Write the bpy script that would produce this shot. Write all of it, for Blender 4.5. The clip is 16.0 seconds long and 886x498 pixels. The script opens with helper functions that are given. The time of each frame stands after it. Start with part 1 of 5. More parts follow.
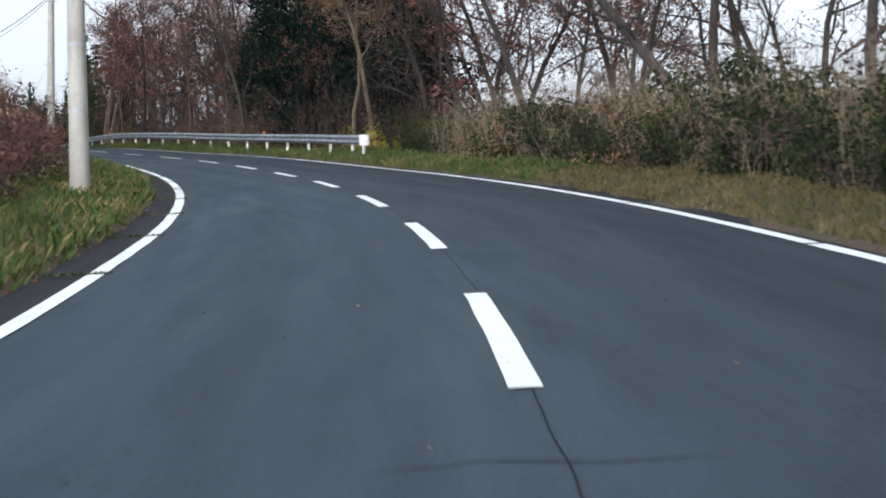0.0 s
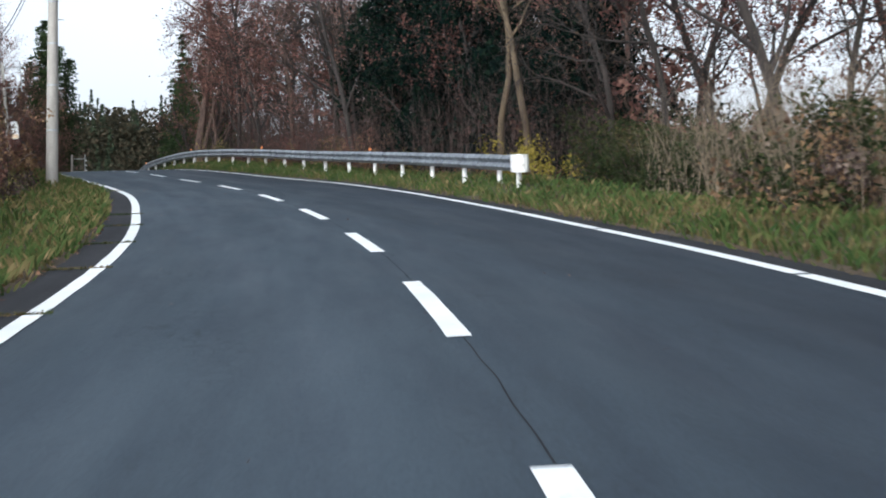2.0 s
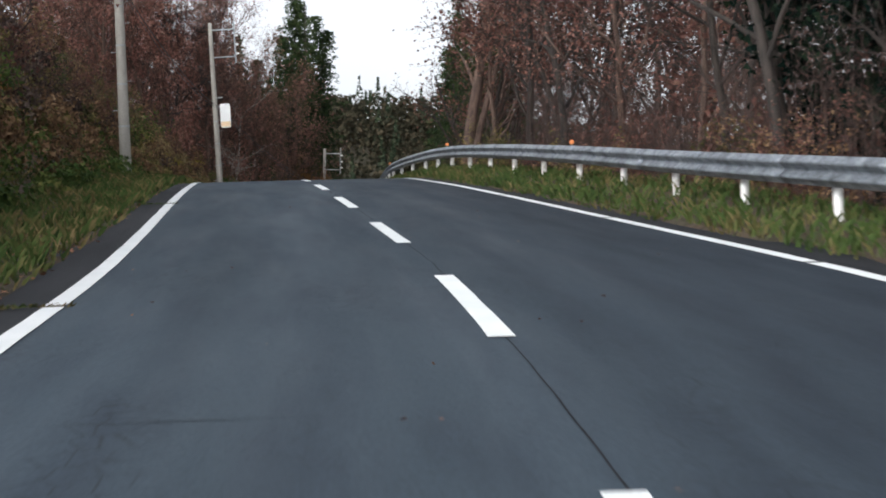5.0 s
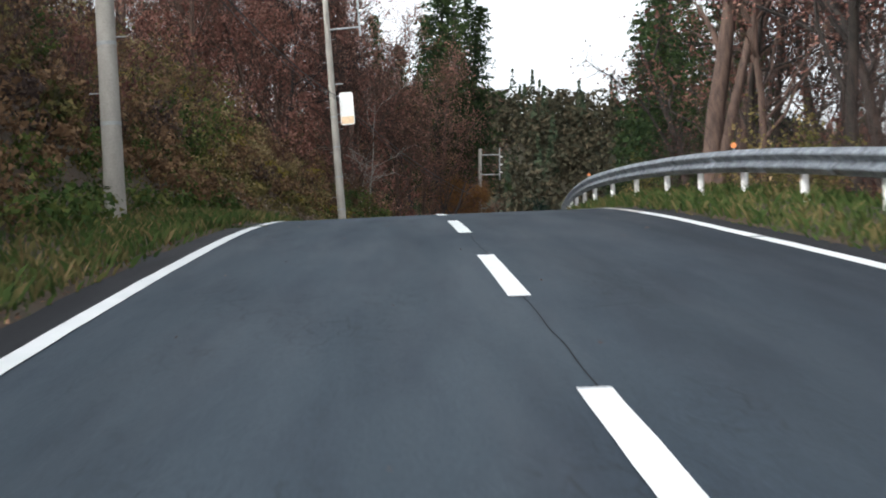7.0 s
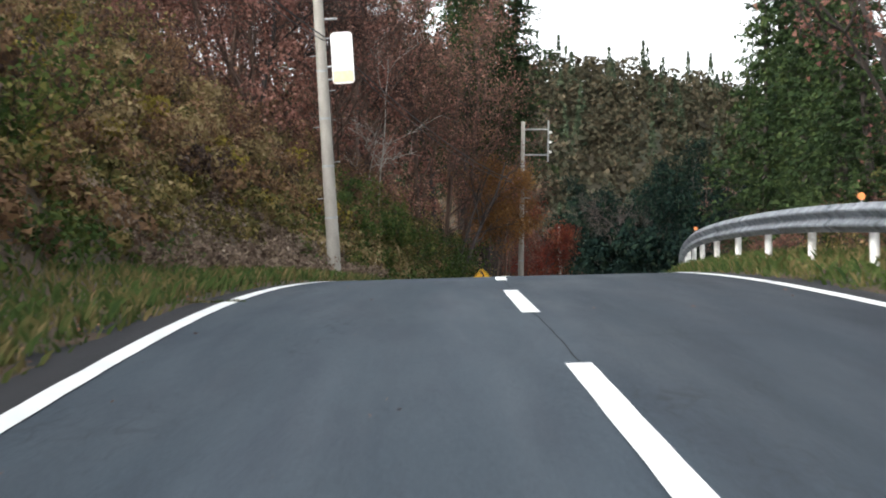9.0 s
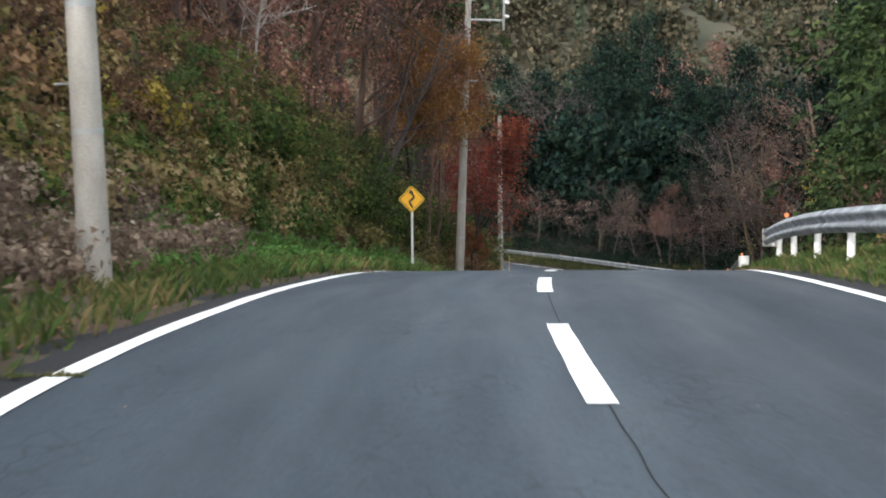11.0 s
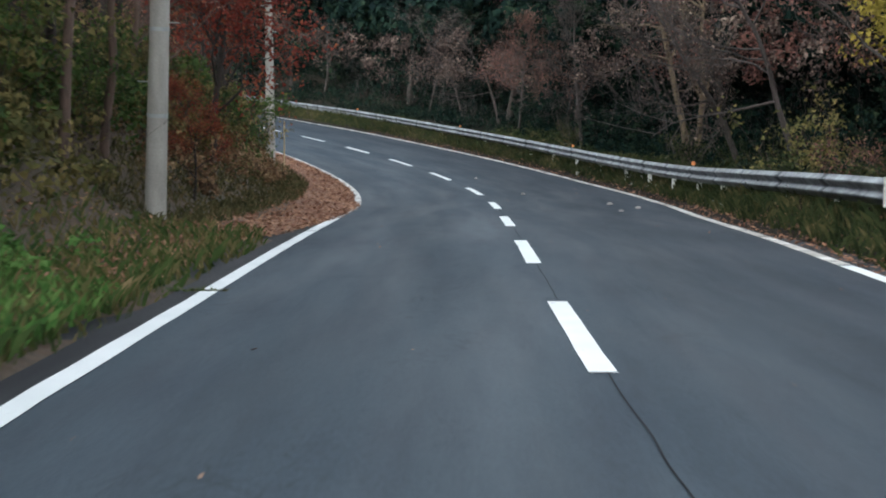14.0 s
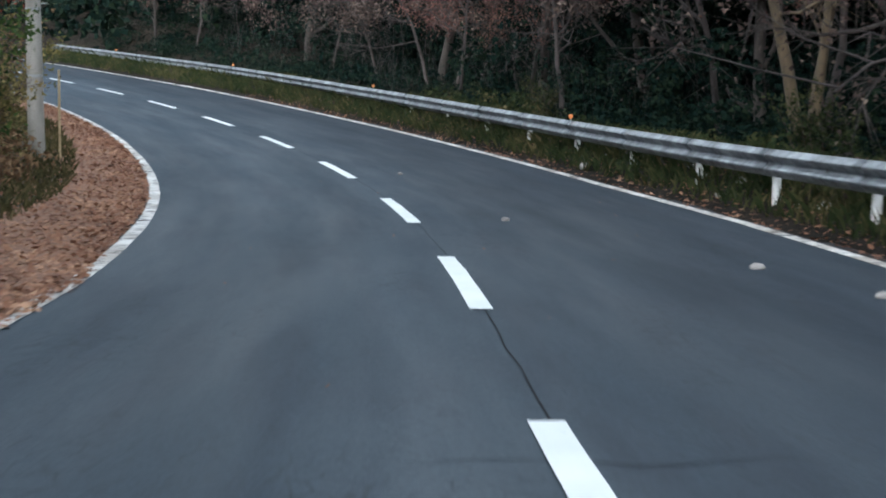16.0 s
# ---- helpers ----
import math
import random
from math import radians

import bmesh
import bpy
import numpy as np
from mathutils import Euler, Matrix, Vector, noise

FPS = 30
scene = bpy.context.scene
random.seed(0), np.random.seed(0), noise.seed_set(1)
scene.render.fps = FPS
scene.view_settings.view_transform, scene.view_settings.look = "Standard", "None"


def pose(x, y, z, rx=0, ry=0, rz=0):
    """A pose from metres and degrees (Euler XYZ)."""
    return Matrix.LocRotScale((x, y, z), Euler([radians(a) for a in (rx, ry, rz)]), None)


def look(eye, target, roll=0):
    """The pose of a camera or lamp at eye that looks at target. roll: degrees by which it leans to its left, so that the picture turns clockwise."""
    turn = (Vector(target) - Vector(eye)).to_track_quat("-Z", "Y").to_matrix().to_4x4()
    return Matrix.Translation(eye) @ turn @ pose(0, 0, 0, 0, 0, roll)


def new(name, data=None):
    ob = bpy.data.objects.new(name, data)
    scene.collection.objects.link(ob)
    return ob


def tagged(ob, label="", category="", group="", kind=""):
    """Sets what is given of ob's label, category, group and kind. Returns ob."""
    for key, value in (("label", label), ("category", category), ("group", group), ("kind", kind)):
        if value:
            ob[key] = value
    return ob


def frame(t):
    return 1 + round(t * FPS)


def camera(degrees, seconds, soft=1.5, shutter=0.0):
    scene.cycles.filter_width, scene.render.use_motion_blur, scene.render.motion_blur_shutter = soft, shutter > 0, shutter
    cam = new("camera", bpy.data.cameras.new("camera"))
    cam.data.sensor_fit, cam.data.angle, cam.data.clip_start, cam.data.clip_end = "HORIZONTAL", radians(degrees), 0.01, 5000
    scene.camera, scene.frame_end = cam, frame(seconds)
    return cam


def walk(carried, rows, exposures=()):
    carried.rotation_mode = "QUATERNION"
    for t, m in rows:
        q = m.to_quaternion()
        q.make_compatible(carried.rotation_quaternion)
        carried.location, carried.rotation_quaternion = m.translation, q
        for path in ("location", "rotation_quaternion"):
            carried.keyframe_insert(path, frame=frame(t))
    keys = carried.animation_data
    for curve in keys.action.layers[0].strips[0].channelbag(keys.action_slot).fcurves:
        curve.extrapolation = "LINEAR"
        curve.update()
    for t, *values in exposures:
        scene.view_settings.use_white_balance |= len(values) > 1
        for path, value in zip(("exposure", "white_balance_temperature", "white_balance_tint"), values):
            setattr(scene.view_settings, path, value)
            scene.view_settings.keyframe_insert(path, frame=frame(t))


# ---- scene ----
cam = camera(27.0, 16.0, soft=1.9, shutter=0.25)
PATH = [
    (0.0, (0.002, 0.003, -0.001), (0.008, 10.001, 0.206), -2.80),
    (0.5, (-0.171, 6.454, 0.595), (-0.292, 16.451, 0.840), -2.99),
    (1.0, (-0.406, 12.990, 1.173), (-0.710, 22.982, 1.451), -3.23),
    (1.5, (-0.833, 19.923, 1.776), (-1.344, 29.905, 2.083), -2.81),
    (2.0, (-1.280, 26.468, 2.404), (-2.045, 36.434, 2.716), -2.68),
    (2.5, (-1.965, 33.358, 2.976), (-2.963, 43.304, 3.286), -2.81),
    (3.0, (-2.901, 40.142, 3.582), (-4.142, 50.060, 3.889), -2.75),
    (3.5, (-3.973, 46.497, 4.183), (-5.491, 56.376, 4.498), -2.60),
    (4.0, (-5.268, 53.165, 4.797), (-7.084, 62.993, 5.132), -2.31),
    (4.5, (-6.834, 59.838, 5.458), (-8.907, 69.615, 5.792), -1.97),
    (5.0, (-8.481, 66.261, 6.124), (-10.818, 75.979, 6.453), -1.73),
    (5.2, (-9.248, 68.892, 6.371), (-11.666, 78.589, 6.707), -1.58),
    (7.3, (-18.223, 96.388, 9.215), (-21.425, 105.855, 9.558), -2.39),
    (7.5, (-19.163, 98.980, 9.496), (-22.397, 108.437, 9.840), -2.25),
    (8, (-21.539, 105.338, 10.162), (-24.789, 114.789, 10.487), -1.82),
    (8.5, (-23.757, 111.435, 10.778), (-27.001, 120.890, 11.059), -1.61),
    (8.7, (-24.696, 113.991, 11.036), (-27.927, 123.452, 11.278), -1.54),
    (10.8, (-34.034, 141.113, 12.653), (-36.849, 150.699, 12.228), -0.70),
    (11.0, (-34.889, 143.616, 12.729), (-37.621, 153.223, 12.233), -0.53),
    (11.5, (-36.703, 149.857, 12.768), (-39.251, 159.506, 12.133), -0.23),
    (12.0, (-38.471, 156.407, 12.693), (-40.822, 166.096, 11.918), -0.10),
    (12.5, (-40.056, 162.870, 12.539), (-42.206, 172.592, 11.609), -0.16),
    (13.0, (-41.471, 169.063, 12.295), (-43.410, 178.814, 11.217), -0.35),
    (13.5, (-42.731, 175.079, 11.993), (-44.476, 184.849, 10.766), -0.28),
    (14.0, (-43.950, 181.525, 11.643), (-45.521, 191.305, 10.267), 0.01),
    (14.5, (-45.013, 187.949, 11.130), (-46.432, 197.740, 9.676), 0.17),
    (15.0, (-46.012, 195.027, 10.477), (-47.288, 204.834, 8.993), 0.31),
    (15.5, (-46.962, 201.758, 9.935), (-48.115, 211.575, 8.422), 0.31),
    (16.0, (-47.986, 208.792, 9.350), (-49.100, 218.611, 7.819), 0.51),
]
EXPOSURES = [
    (0.0, 0.8, 5800, 8), (3.5, 0.98, 5800, 8), (5.0, 0.92, 6150, 10), (7.5, 1.45, 6150, 8), (8.5, 1.72, 6350, 9),
    (11.0, 2.22, 6300, 9), (12.5, 2.25, 6350, 8), (14.0, 2.17, 5900, 5), (16.0, 2.22, 5650, 4),
]
walk(cam, [(t, look(eye, target, roll)) for t, eye, target, roll in PATH], EXPOSURES)

# ---- world, sun, exposure ----
SUN_UP, SUN_TURN = 28.0, 205.0
world = bpy.data.worlds.new("evening_sky")
scene.world = world
world.use_nodes = True
wn, wl = world.node_tree.nodes, world.node_tree.links
sky = wn.new("ShaderNodeTexSky")
sky.sky_type, sky.sun_disc = "NISHITA", False
sky.sun_elevation, sky.sun_rotation = radians(SUN_UP), radians(SUN_TURN)
sky.air_density, sky.dust_density, sky.ozone_density = 1.0, 4.0, 1.0
grey = wn.new("ShaderNodeHueSaturation")
grey.inputs["Saturation"].default_value = 0.1
grey.inputs["Value"].default_value = 1.0
wl.new(sky.outputs[0], grey.inputs["Color"])
wl.new(grey.outputs[0], wn["Background"].inputs[0])
wn["Background"].inputs[1].default_value = 0.15
sun = new("sun", bpy.data.lights.new("sun", "SUN"))
sun.data.energy, sun.data.angle, sun.data.color = 0.5, radians(25), (1.0, 0.86, 0.72)
sun.matrix_world = pose(0, 0, 60, 90 - SUN_UP, 0, 180 - SUN_TURN)

# ---- the road's plan: centre line every ten metres, from s = -50 ----
PLAN = [
    (-1.29, -25.81), (-0.34, -15.89), (0.23, -5.94), (0.42, 4.03), (0.23, 13.99), (-0.39, 23.93),
    (-1.46, 33.83), (-2.92, 43.69), (-4.72, 53.49), (-6.90, 63.19), (-9.43, 72.82), (-12.35, 82.32),
    (-15.60, 91.73), (-18.96, 101.10), (-22.33, 110.47), (-25.70, 119.85), (-29.06, 129.25), (-32.32, 138.70),
    (-35.33, 148.24), (-38.01, 157.88), (-40.30, 167.61), (-42.28, 177.40), (-43.94, 187.23), (-45.46, 197.08),
    (-46.94, 206.94), (-48.43, 216.80), (-49.99, 226.64), (-52.02, 236.40), (-54.74, 246.01), (-58.02, 255.45),
    (-61.83, 264.69), (-66.09, 273.74), (-70.70, 282.61), (-75.65, 291.29), (-80.93, 299.78), (-86.54, 308.06),
]
HEIGHT = [-3.35, -2.60, -1.80, -0.95, -0.06, 0.85, 1.75, 2.65, 3.55, 4.49, 5.46, 6.43, 7.40, 8.40, 9.35, 10.20, 10.84, 11.25, 11.42, 11.40, 11.11, 10.60, 9.85, 9.02, 8.21, 7.34, 6.49, 5.80, 5.29, 4.89, 4.58, 4.34, 4.13, 3.95, 3.82, 3.72]
S_FIRST, S_STEP = -50.0, 10.0
CENTRE = np.array([(x, y, z) for (x, y), z in zip(PLAN, HEIGHT)])
SLOPE = np.gradient(CENTRE, axis=0)
# distance of the two edge lines and of the guardrails from the centre line, by s
LEFT_LINE = ([-50, -5, 2, 15, 31, 42, 53, 72, 100, 110, 120, 136, 142, 150, 156, 162, 168, 174, 182, 190, 207, 220, 235, 300], [3.3, 3.36, 3.3, 3.27, 3.27, 3.3, 3.17, 3.25, 3.18, 3.14, 3.15, 3.17, 3.03, 3.0, 3.06, 3.02, 3.04, 3.1, 3.14, 3.16, 3.25, 3.48, 3.65, 3.7])
RIGHT_LINE = ([-50, -9, -2, 10, 20, 30, 45, 58, 70, 80, 93, 100, 108, 115, 145, 160, 166, 171, 177, 184, 190, 200, 208, 215, 223, 235, 255, 300], [3.45, 3.5, 3.45, 3.45, 3.43, 3.39, 3.47, 3.53, 3.38, 3.2, 3.05, 3.06, 3.28, 3.2, 3.24, 3.42, 3.5, 3.4, 3.35, 3.46, 3.6, 3.82, 4.12, 4.2, 4.05, 3.98, 3.87, 4.0])
RAIL = ([40, 60, 76, 100, 108, 119, 145, 165, 187, 208, 228, 250, 270, 300], [4.9, 4.9, 4.9, 4.6, 4.58, 4.3, 4.3, 4.42, 4.68, 4.76, 4.72, 4.9, 5.2, 5.4])


def left_line(s):
    return -float(np.interp(s, *LEFT_LINE))


def right_line(s):
    return float(np.interp(s, *RIGHT_LINE))


def axis(s):
    """Place of the centre line at s, and the level unit vectors along it and to its right."""
    k = (s - S_FIRST) / S_STEP
    i = min(max(int(math.floor(k)), 0), len(CENTRE) - 2)
    u = k - i
    a, b, ma, mb = CENTRE[i], CENTRE[i + 1], SLOPE[i], SLOPE[i + 1]
    if u < 0:
        p, d = a + u * ma, ma
    elif u > 1:
        p, d = b + (u - 1) * mb, mb
    else:
        p = (2 * u**3 - 3 * u**2 + 1) * a + (u**3 - 2 * u**2 + u) * ma + (3 * u**2 - 2 * u**3) * b + (u**3 - u**2) * mb
        d = (6 * u**2 - 6 * u) * (a - b) + (3 * u**2 - 4 * u + 1) * ma + (3 * u**2 - 2 * u) * mb
    h = math.hypot(d[0], d[1])
    return p, (d[0] / h, d[1] / h), (d[1] / h, -d[0] / h)


def heading(s):
    t = axis(s)[1]
    return math.degrees(math.atan2(-t[0], t[1]))


def lumps(x, y, size):
    return noise.noise(Vector((x / size, y / size, 3.7)))


def on_road(s, o, up=0.0):
    p, t, r = axis(s)
    return Vector((p[0] + o * r[0], p[1] + o * r[1], p[2] - 0.004 * abs(o) + up))


# bank on the left: how fast it rises from the verge, and how high the hill gets
BANK = ([-80, 0, 40, 60, 90, 140, 175, 200, 230, 260, 330], [0.12, 0.18, 0.35, 0.7, 0.95, 1.05, 0.95, 0.9, 0.7, 0.5, 0.4])
HILL = ([-80, 0, 40, 70, 110, 150, 200, 240, 330], [2.0, 3.0, 6.0, 15.0, 26.0, 30.0, 28.0, 22.0, 14.0])
FALL = ([-80, 30, 60, 100, 180, 220, 262, 290, 330], [-0.05, -0.06, -0.22, -0.3, -0.25, -0.2, -0.12, 0.2, 0.3])


def edge_left(s):
    return float(np.interp(s, (60, 110, 160, 186, 200), (0.66, 0.56, 0.45, 0.42, 0.35)))


def edge_right(s):
    return float(np.interp(s, (0, 10, 28, 180, 192), (0.22, 0.4, 0.5, 0.48, 0.22)))


def rise(s, o):
    """Height of the ground over the centre line's height."""
    le, ri = left_line(s), right_line(s)
    if le - edge_left(s) < o < ri + edge_right(s):
        return -0.12
    if o < 0:
        e = le - edge_left(s) - o
        z = 0.02 + 0.1 * min(e, 2.3)
        b = max(e - 1.95, 0.0)
        k, top = float(np.interp(s, *BANK)), float(np.interp(s, *HILL))
        z += top * (1 - math.exp(-k * b / top)) if b else 0.0
        return z
    e = o - ri - edge_right(s)
    z = 0.01 + float(np.interp(s, (180, 192), (0.19, 0.58))) * min(e, 1.0)
    b = max(e - 1.85, 0.0)
    k = float(np.interp(s, *FALL))
    return z + k * (18.0 * (1 - math.exp(-b / 18.0)))


def ground(s, o):
    p, t, r = axis(s)
    x, y = p[0] + o * r[0], p[1] + o * r[1]
    z = p[2] + rise(s, o)
    far = min(max((abs(o) - 4.2) / 4.0, 0.0), 1.0)
    z += far * (0.22 * lumps(x, y, 3.1) + 0.7 * lumps(x, y, 11.0) * min(abs(o) / 12.0, 1.0))
    z += 0.03 * lumps(x, y, 0.7) if far == 0 and abs(o) > 3.9 else 0.0
    return Vector((x, y, z))


# ---- materials ----
def material(name, rough=0.8, metal=0.0):
    m = bpy.data.materials.new(name)
    m.use_nodes = True
    n, l = m.node_tree.nodes, m.node_tree.links
    b = n["Principled BSDF"]
    b.inputs["Roughness"].default_value, b.inputs["Metallic"].default_value = rough, metal
    return m, n, l, b


def ramp(n, l, fac, stops):
    r = n.new("ShaderNodeValToRGB")
    while len(r.color_ramp.elements) < len(stops):
        r.color_ramp.elements.new(0.5)
    for e, (at, c) in zip(r.color_ramp.elements, stops):
        e.position, e.color = at, (*c, 1)
    l.new(fac, r.inputs[0])
    return r.outputs[0]


def speckle(n, l, scale, detail=4.0, rough=0.55, stretch=None):
    t = n.new("ShaderNodeTexNoise")
    t.inputs["Scale"].default_value, t.inputs["Detail"].default_value, t.inputs["Roughness"].default_value = scale, detail, rough
    g = n.new("ShaderNodeNewGeometry")
    src = g.outputs["Position"]
    if stretch:
        k = n.new("ShaderNodeMapping")
        k.inputs["Scale"].default_value = stretch
        l.new(src, k.inputs[0])
        src = k.outputs[0]
    l.new(src, t.inputs["Vector"])
    return t.outputs["Fac"]


def mixed(n, l, fac, a, b, kind="MIX"):
    m = n.new("ShaderNodeMix")
    m.data_type, m.blend_type = "RGBA", kind
    for k, v in ((0, fac), (6, a), (7, b)):
        if isinstance(v, (int, float)):
            m.inputs[k].default_value = v
        elif isinstance(v, tuple):
            m.inputs[k].default_value = (*v, 1)
        else:
            l.new(v, m.inputs[k])
    return m.outputs[2]


def bumped(n, l, b, height, strength, distance):
    k = n.new("ShaderNodeBump")
    k.inputs["Strength"].default_value, k.inputs["Distance"].default_value = strength, distance
    l.new(height, k.inputs["Height"])
    l.new(k.outputs[0], b.inputs["Normal"])


def asphalt(name, dark, light, cracked):
    """Bound chippings: fine grain, worn lanes along the road (u across, v along) and nets of fine cracks. Cracked
    asphalt also carries painted shade over its right lane.
    """
    m, n, l, b = material(name, 0.82)
    b.inputs["Specular IOR Level"].default_value = 0.22
    uv = n.new("ShaderNodeUVMap")

    def along(sx, sy, detail, rough=0.55):
        k = n.new("ShaderNodeMapping")
        k.inputs["Scale"].default_value = (sx, sy, 1)
        l.new(uv.outputs[0], k.inputs[0])
        t = n.new("ShaderNodeTexNoise")
        t.inputs["Scale"].default_value, t.inputs["Detail"].default_value, t.inputs["Roughness"].default_value = 1.0, detail, rough
        l.new(k.outputs[0], t.inputs["Vector"])
        return t.outputs["Fac"]

    broad = ramp(n, l, along(0.9, 0.035, 4), [(0.3, dark), (0.7, light)])
    grain = ramp(n, l, speckle(n, l, 45, 3), [(0.3, (0.5, 0.5, 0.5)), (0.62, (1.22, 1.22, 1.22))])
    c = mixed(n, l, 0.75, broad, grain, "MULTIPLY")
    worn = ramp(n, l, along(2.2, 0.25, 6, 0.65), [(0.33, (0.64, 0.65, 0.7)), (0.55, (1.04, 1.04, 1.02))])
    c = mixed(n, l, 0.8, c, worn, "MULTIPLY")
    if cracked:
        # Right lane darker past the seam; the further fade paints the woods' shade.
        cut = n.new("ShaderNodeSeparateXYZ")
        l.new(uv.outputs[0], cut.inputs[0])
        across = n.new("ShaderNodeMath")
        across.operation = "MULTIPLY_ADD"
        across.inputs[1].default_value, across.inputs[2].default_value = 0.1, 0.5
        l.new(cut.outputs[0], across.inputs[0])
        c = mixed(n, l, 1.0, c, ramp(n, l, across.outputs[0], [(0.5, (1, 1, 1)), (0.52, (0.88, 0.88, 0.89)), (0.75, (0.58, 0.58, 0.61))]), "MULTIPLY")
        net = n.new("ShaderNodeTexVoronoi")
        net.feature = "DISTANCE_TO_EDGE"
        k = n.new("ShaderNodeMapping")
        k.inputs["Scale"].default_value = (5.5, 3.2, 1)
        l.new(uv.outputs[0], k.inputs[0])
        l.new(k.outputs[0], net.inputs["Vector"])
        net.inputs["Scale"].default_value = 1.0
        line = ramp(n, l, net.outputs["Distance"], [(0.016, (0.4, 0.4, 0.42)), (0.05, (1, 1, 1))])
        where = ramp(n, l, along(0.7, 0.16, 5, 0.7), [(0.52, (0, 0, 0)), (0.62, (0.7, 0.7, 0.7))])
        c = mixed(n, l, where, c, mixed(n, l, 1.0, c, line, "MULTIPLY"))
    l.new(c, b.inputs["Base Color"])
    l.new(ramp(n, l, along(1.2, 0.1, 3), [(0.3, (0.66,) * 3), (0.7, (0.86,) * 3)]), b.inputs["Roughness"])
    bumped(n, l, b, speckle(n, l, 70, 2), 0.5, 0.006)
    return m


ASPHALT = asphalt("asphalt", (0.028, 0.042, 0.057), (0.043, 0.061, 0.081), True)
SHOULDER = asphalt("old_dark_asphalt", (0.008, 0.009, 0.012), (0.018, 0.019, 0.023), False)

PAINT, n, l, b = material("road_paint", 0.6)
wear = ramp(n, l, speckle(n, l, 9, 8, 0.7), [(0.28, (0.10, 0.11, 0.12)), (0.36, (0.78, 0.80, 0.80))])
tone = ramp(n, l, speckle(n, l, 1.2, 3), [(0.3, (0.86, 0.88, 0.88)), (0.7, (1, 1, 1))])
l.new(mixed(n, l, 1.0, wear, tone, "MULTIPLY"), b.inputs["Base Color"])
bumped(n, l, b, speckle(n, l, 60, 2), 0.3, 0.004)

WORN_PAINT, n, l, b = material("worn_road_paint", 0.7)
wear = ramp(n, l, speckle(n, l, 5, 8, 0.75), [(0.4, (0.09, 0.085, 0.08)), (0.5, (0.72, 0.71, 0.68))])
l.new(mixed(n, l, 1.0, wear, ramp(n, l, speckle(n, l, 1.0, 4), [(0.35, (0.55, 0.5, 0.46)), (0.6, (1, 1, 1))]), "MULTIPLY"), b.inputs["Base Color"])

SEAM, n, l, b = material("tar_seam", 0.9)
b.inputs["Specular IOR Level"].default_value = 0.1
l.new(ramp(n, l, speckle(n, l, 12), [(0.3, (0.010, 0.011, 0.013)), (0.7, (0.03, 0.032, 0.036))]), b.inputs["Base Color"])

SOIL, n, l, b = material("bank_soil", 0.95)
c = ramp(n, l, speckle(n, l, 0.35, 6, 0.65), [(0.3, (0.035, 0.038, 0.014)), (0.45, (0.06, 0.043, 0.024)), (0.6, (0.07, 0.042, 0.024)), (0.72, (0.035, 0.045, 0.016))])
c = mixed(n, l, 0.8, c, ramp(n, l, speckle(n, l, 9, 5), [(0.3, (0.35, 0.35, 0.35)), (0.7, (1.3, 1.25, 1.2))]), "MULTIPLY")
l.new(c, b.inputs["Base Color"])
bumped(n, l, b, speckle(n, l, 7, 6), 0.9, 0.06)


LEAF_BED, n, l, b = material("matted_leaves", 0.9)
c = ramp(n, l, speckle(n, l, 22, 5, 0.7), [(0.3, (0.07, 0.032, 0.02)), (0.5, (0.24, 0.12, 0.072)), (0.7, (0.48, 0.28, 0.18))])
c = mixed(n, l, 0.7, c, ramp(n, l, speckle(n, l, 1.5, 4), [(0.3, (0.6, 0.6, 0.55)), (0.7, (1.1, 1.05, 1.0))]), "MULTIPLY")
l.new(c, b.inputs["Base Color"])
bumped(n, l, b, speckle(n, l, 25, 5), 1.0, 0.03)

# Leaf mould under the curve's trees, the woods' shade put into its colour.
SHADED_MOULD, n, l, b = material("shaded_leaf_mould", 0.95)
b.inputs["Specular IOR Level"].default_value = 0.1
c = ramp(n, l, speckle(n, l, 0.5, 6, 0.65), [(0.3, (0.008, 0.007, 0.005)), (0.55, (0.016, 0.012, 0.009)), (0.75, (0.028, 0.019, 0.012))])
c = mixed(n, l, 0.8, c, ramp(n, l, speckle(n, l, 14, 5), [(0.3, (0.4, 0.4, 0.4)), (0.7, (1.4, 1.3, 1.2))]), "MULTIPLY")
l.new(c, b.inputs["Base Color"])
bumped(n, l, b, speckle(n, l, 9, 6), 0.9, 0.05)

HILL_SOIL, n, l, b = material("hill_cover", 1.0)
l.new(ramp(n, l, speckle(n, l, 0.06, 6, 0.65), [(0.35, (0.02, 0.028, 0.014)), (0.6, (0.045, 0.038, 0.024))]), b.inputs["Base Color"])


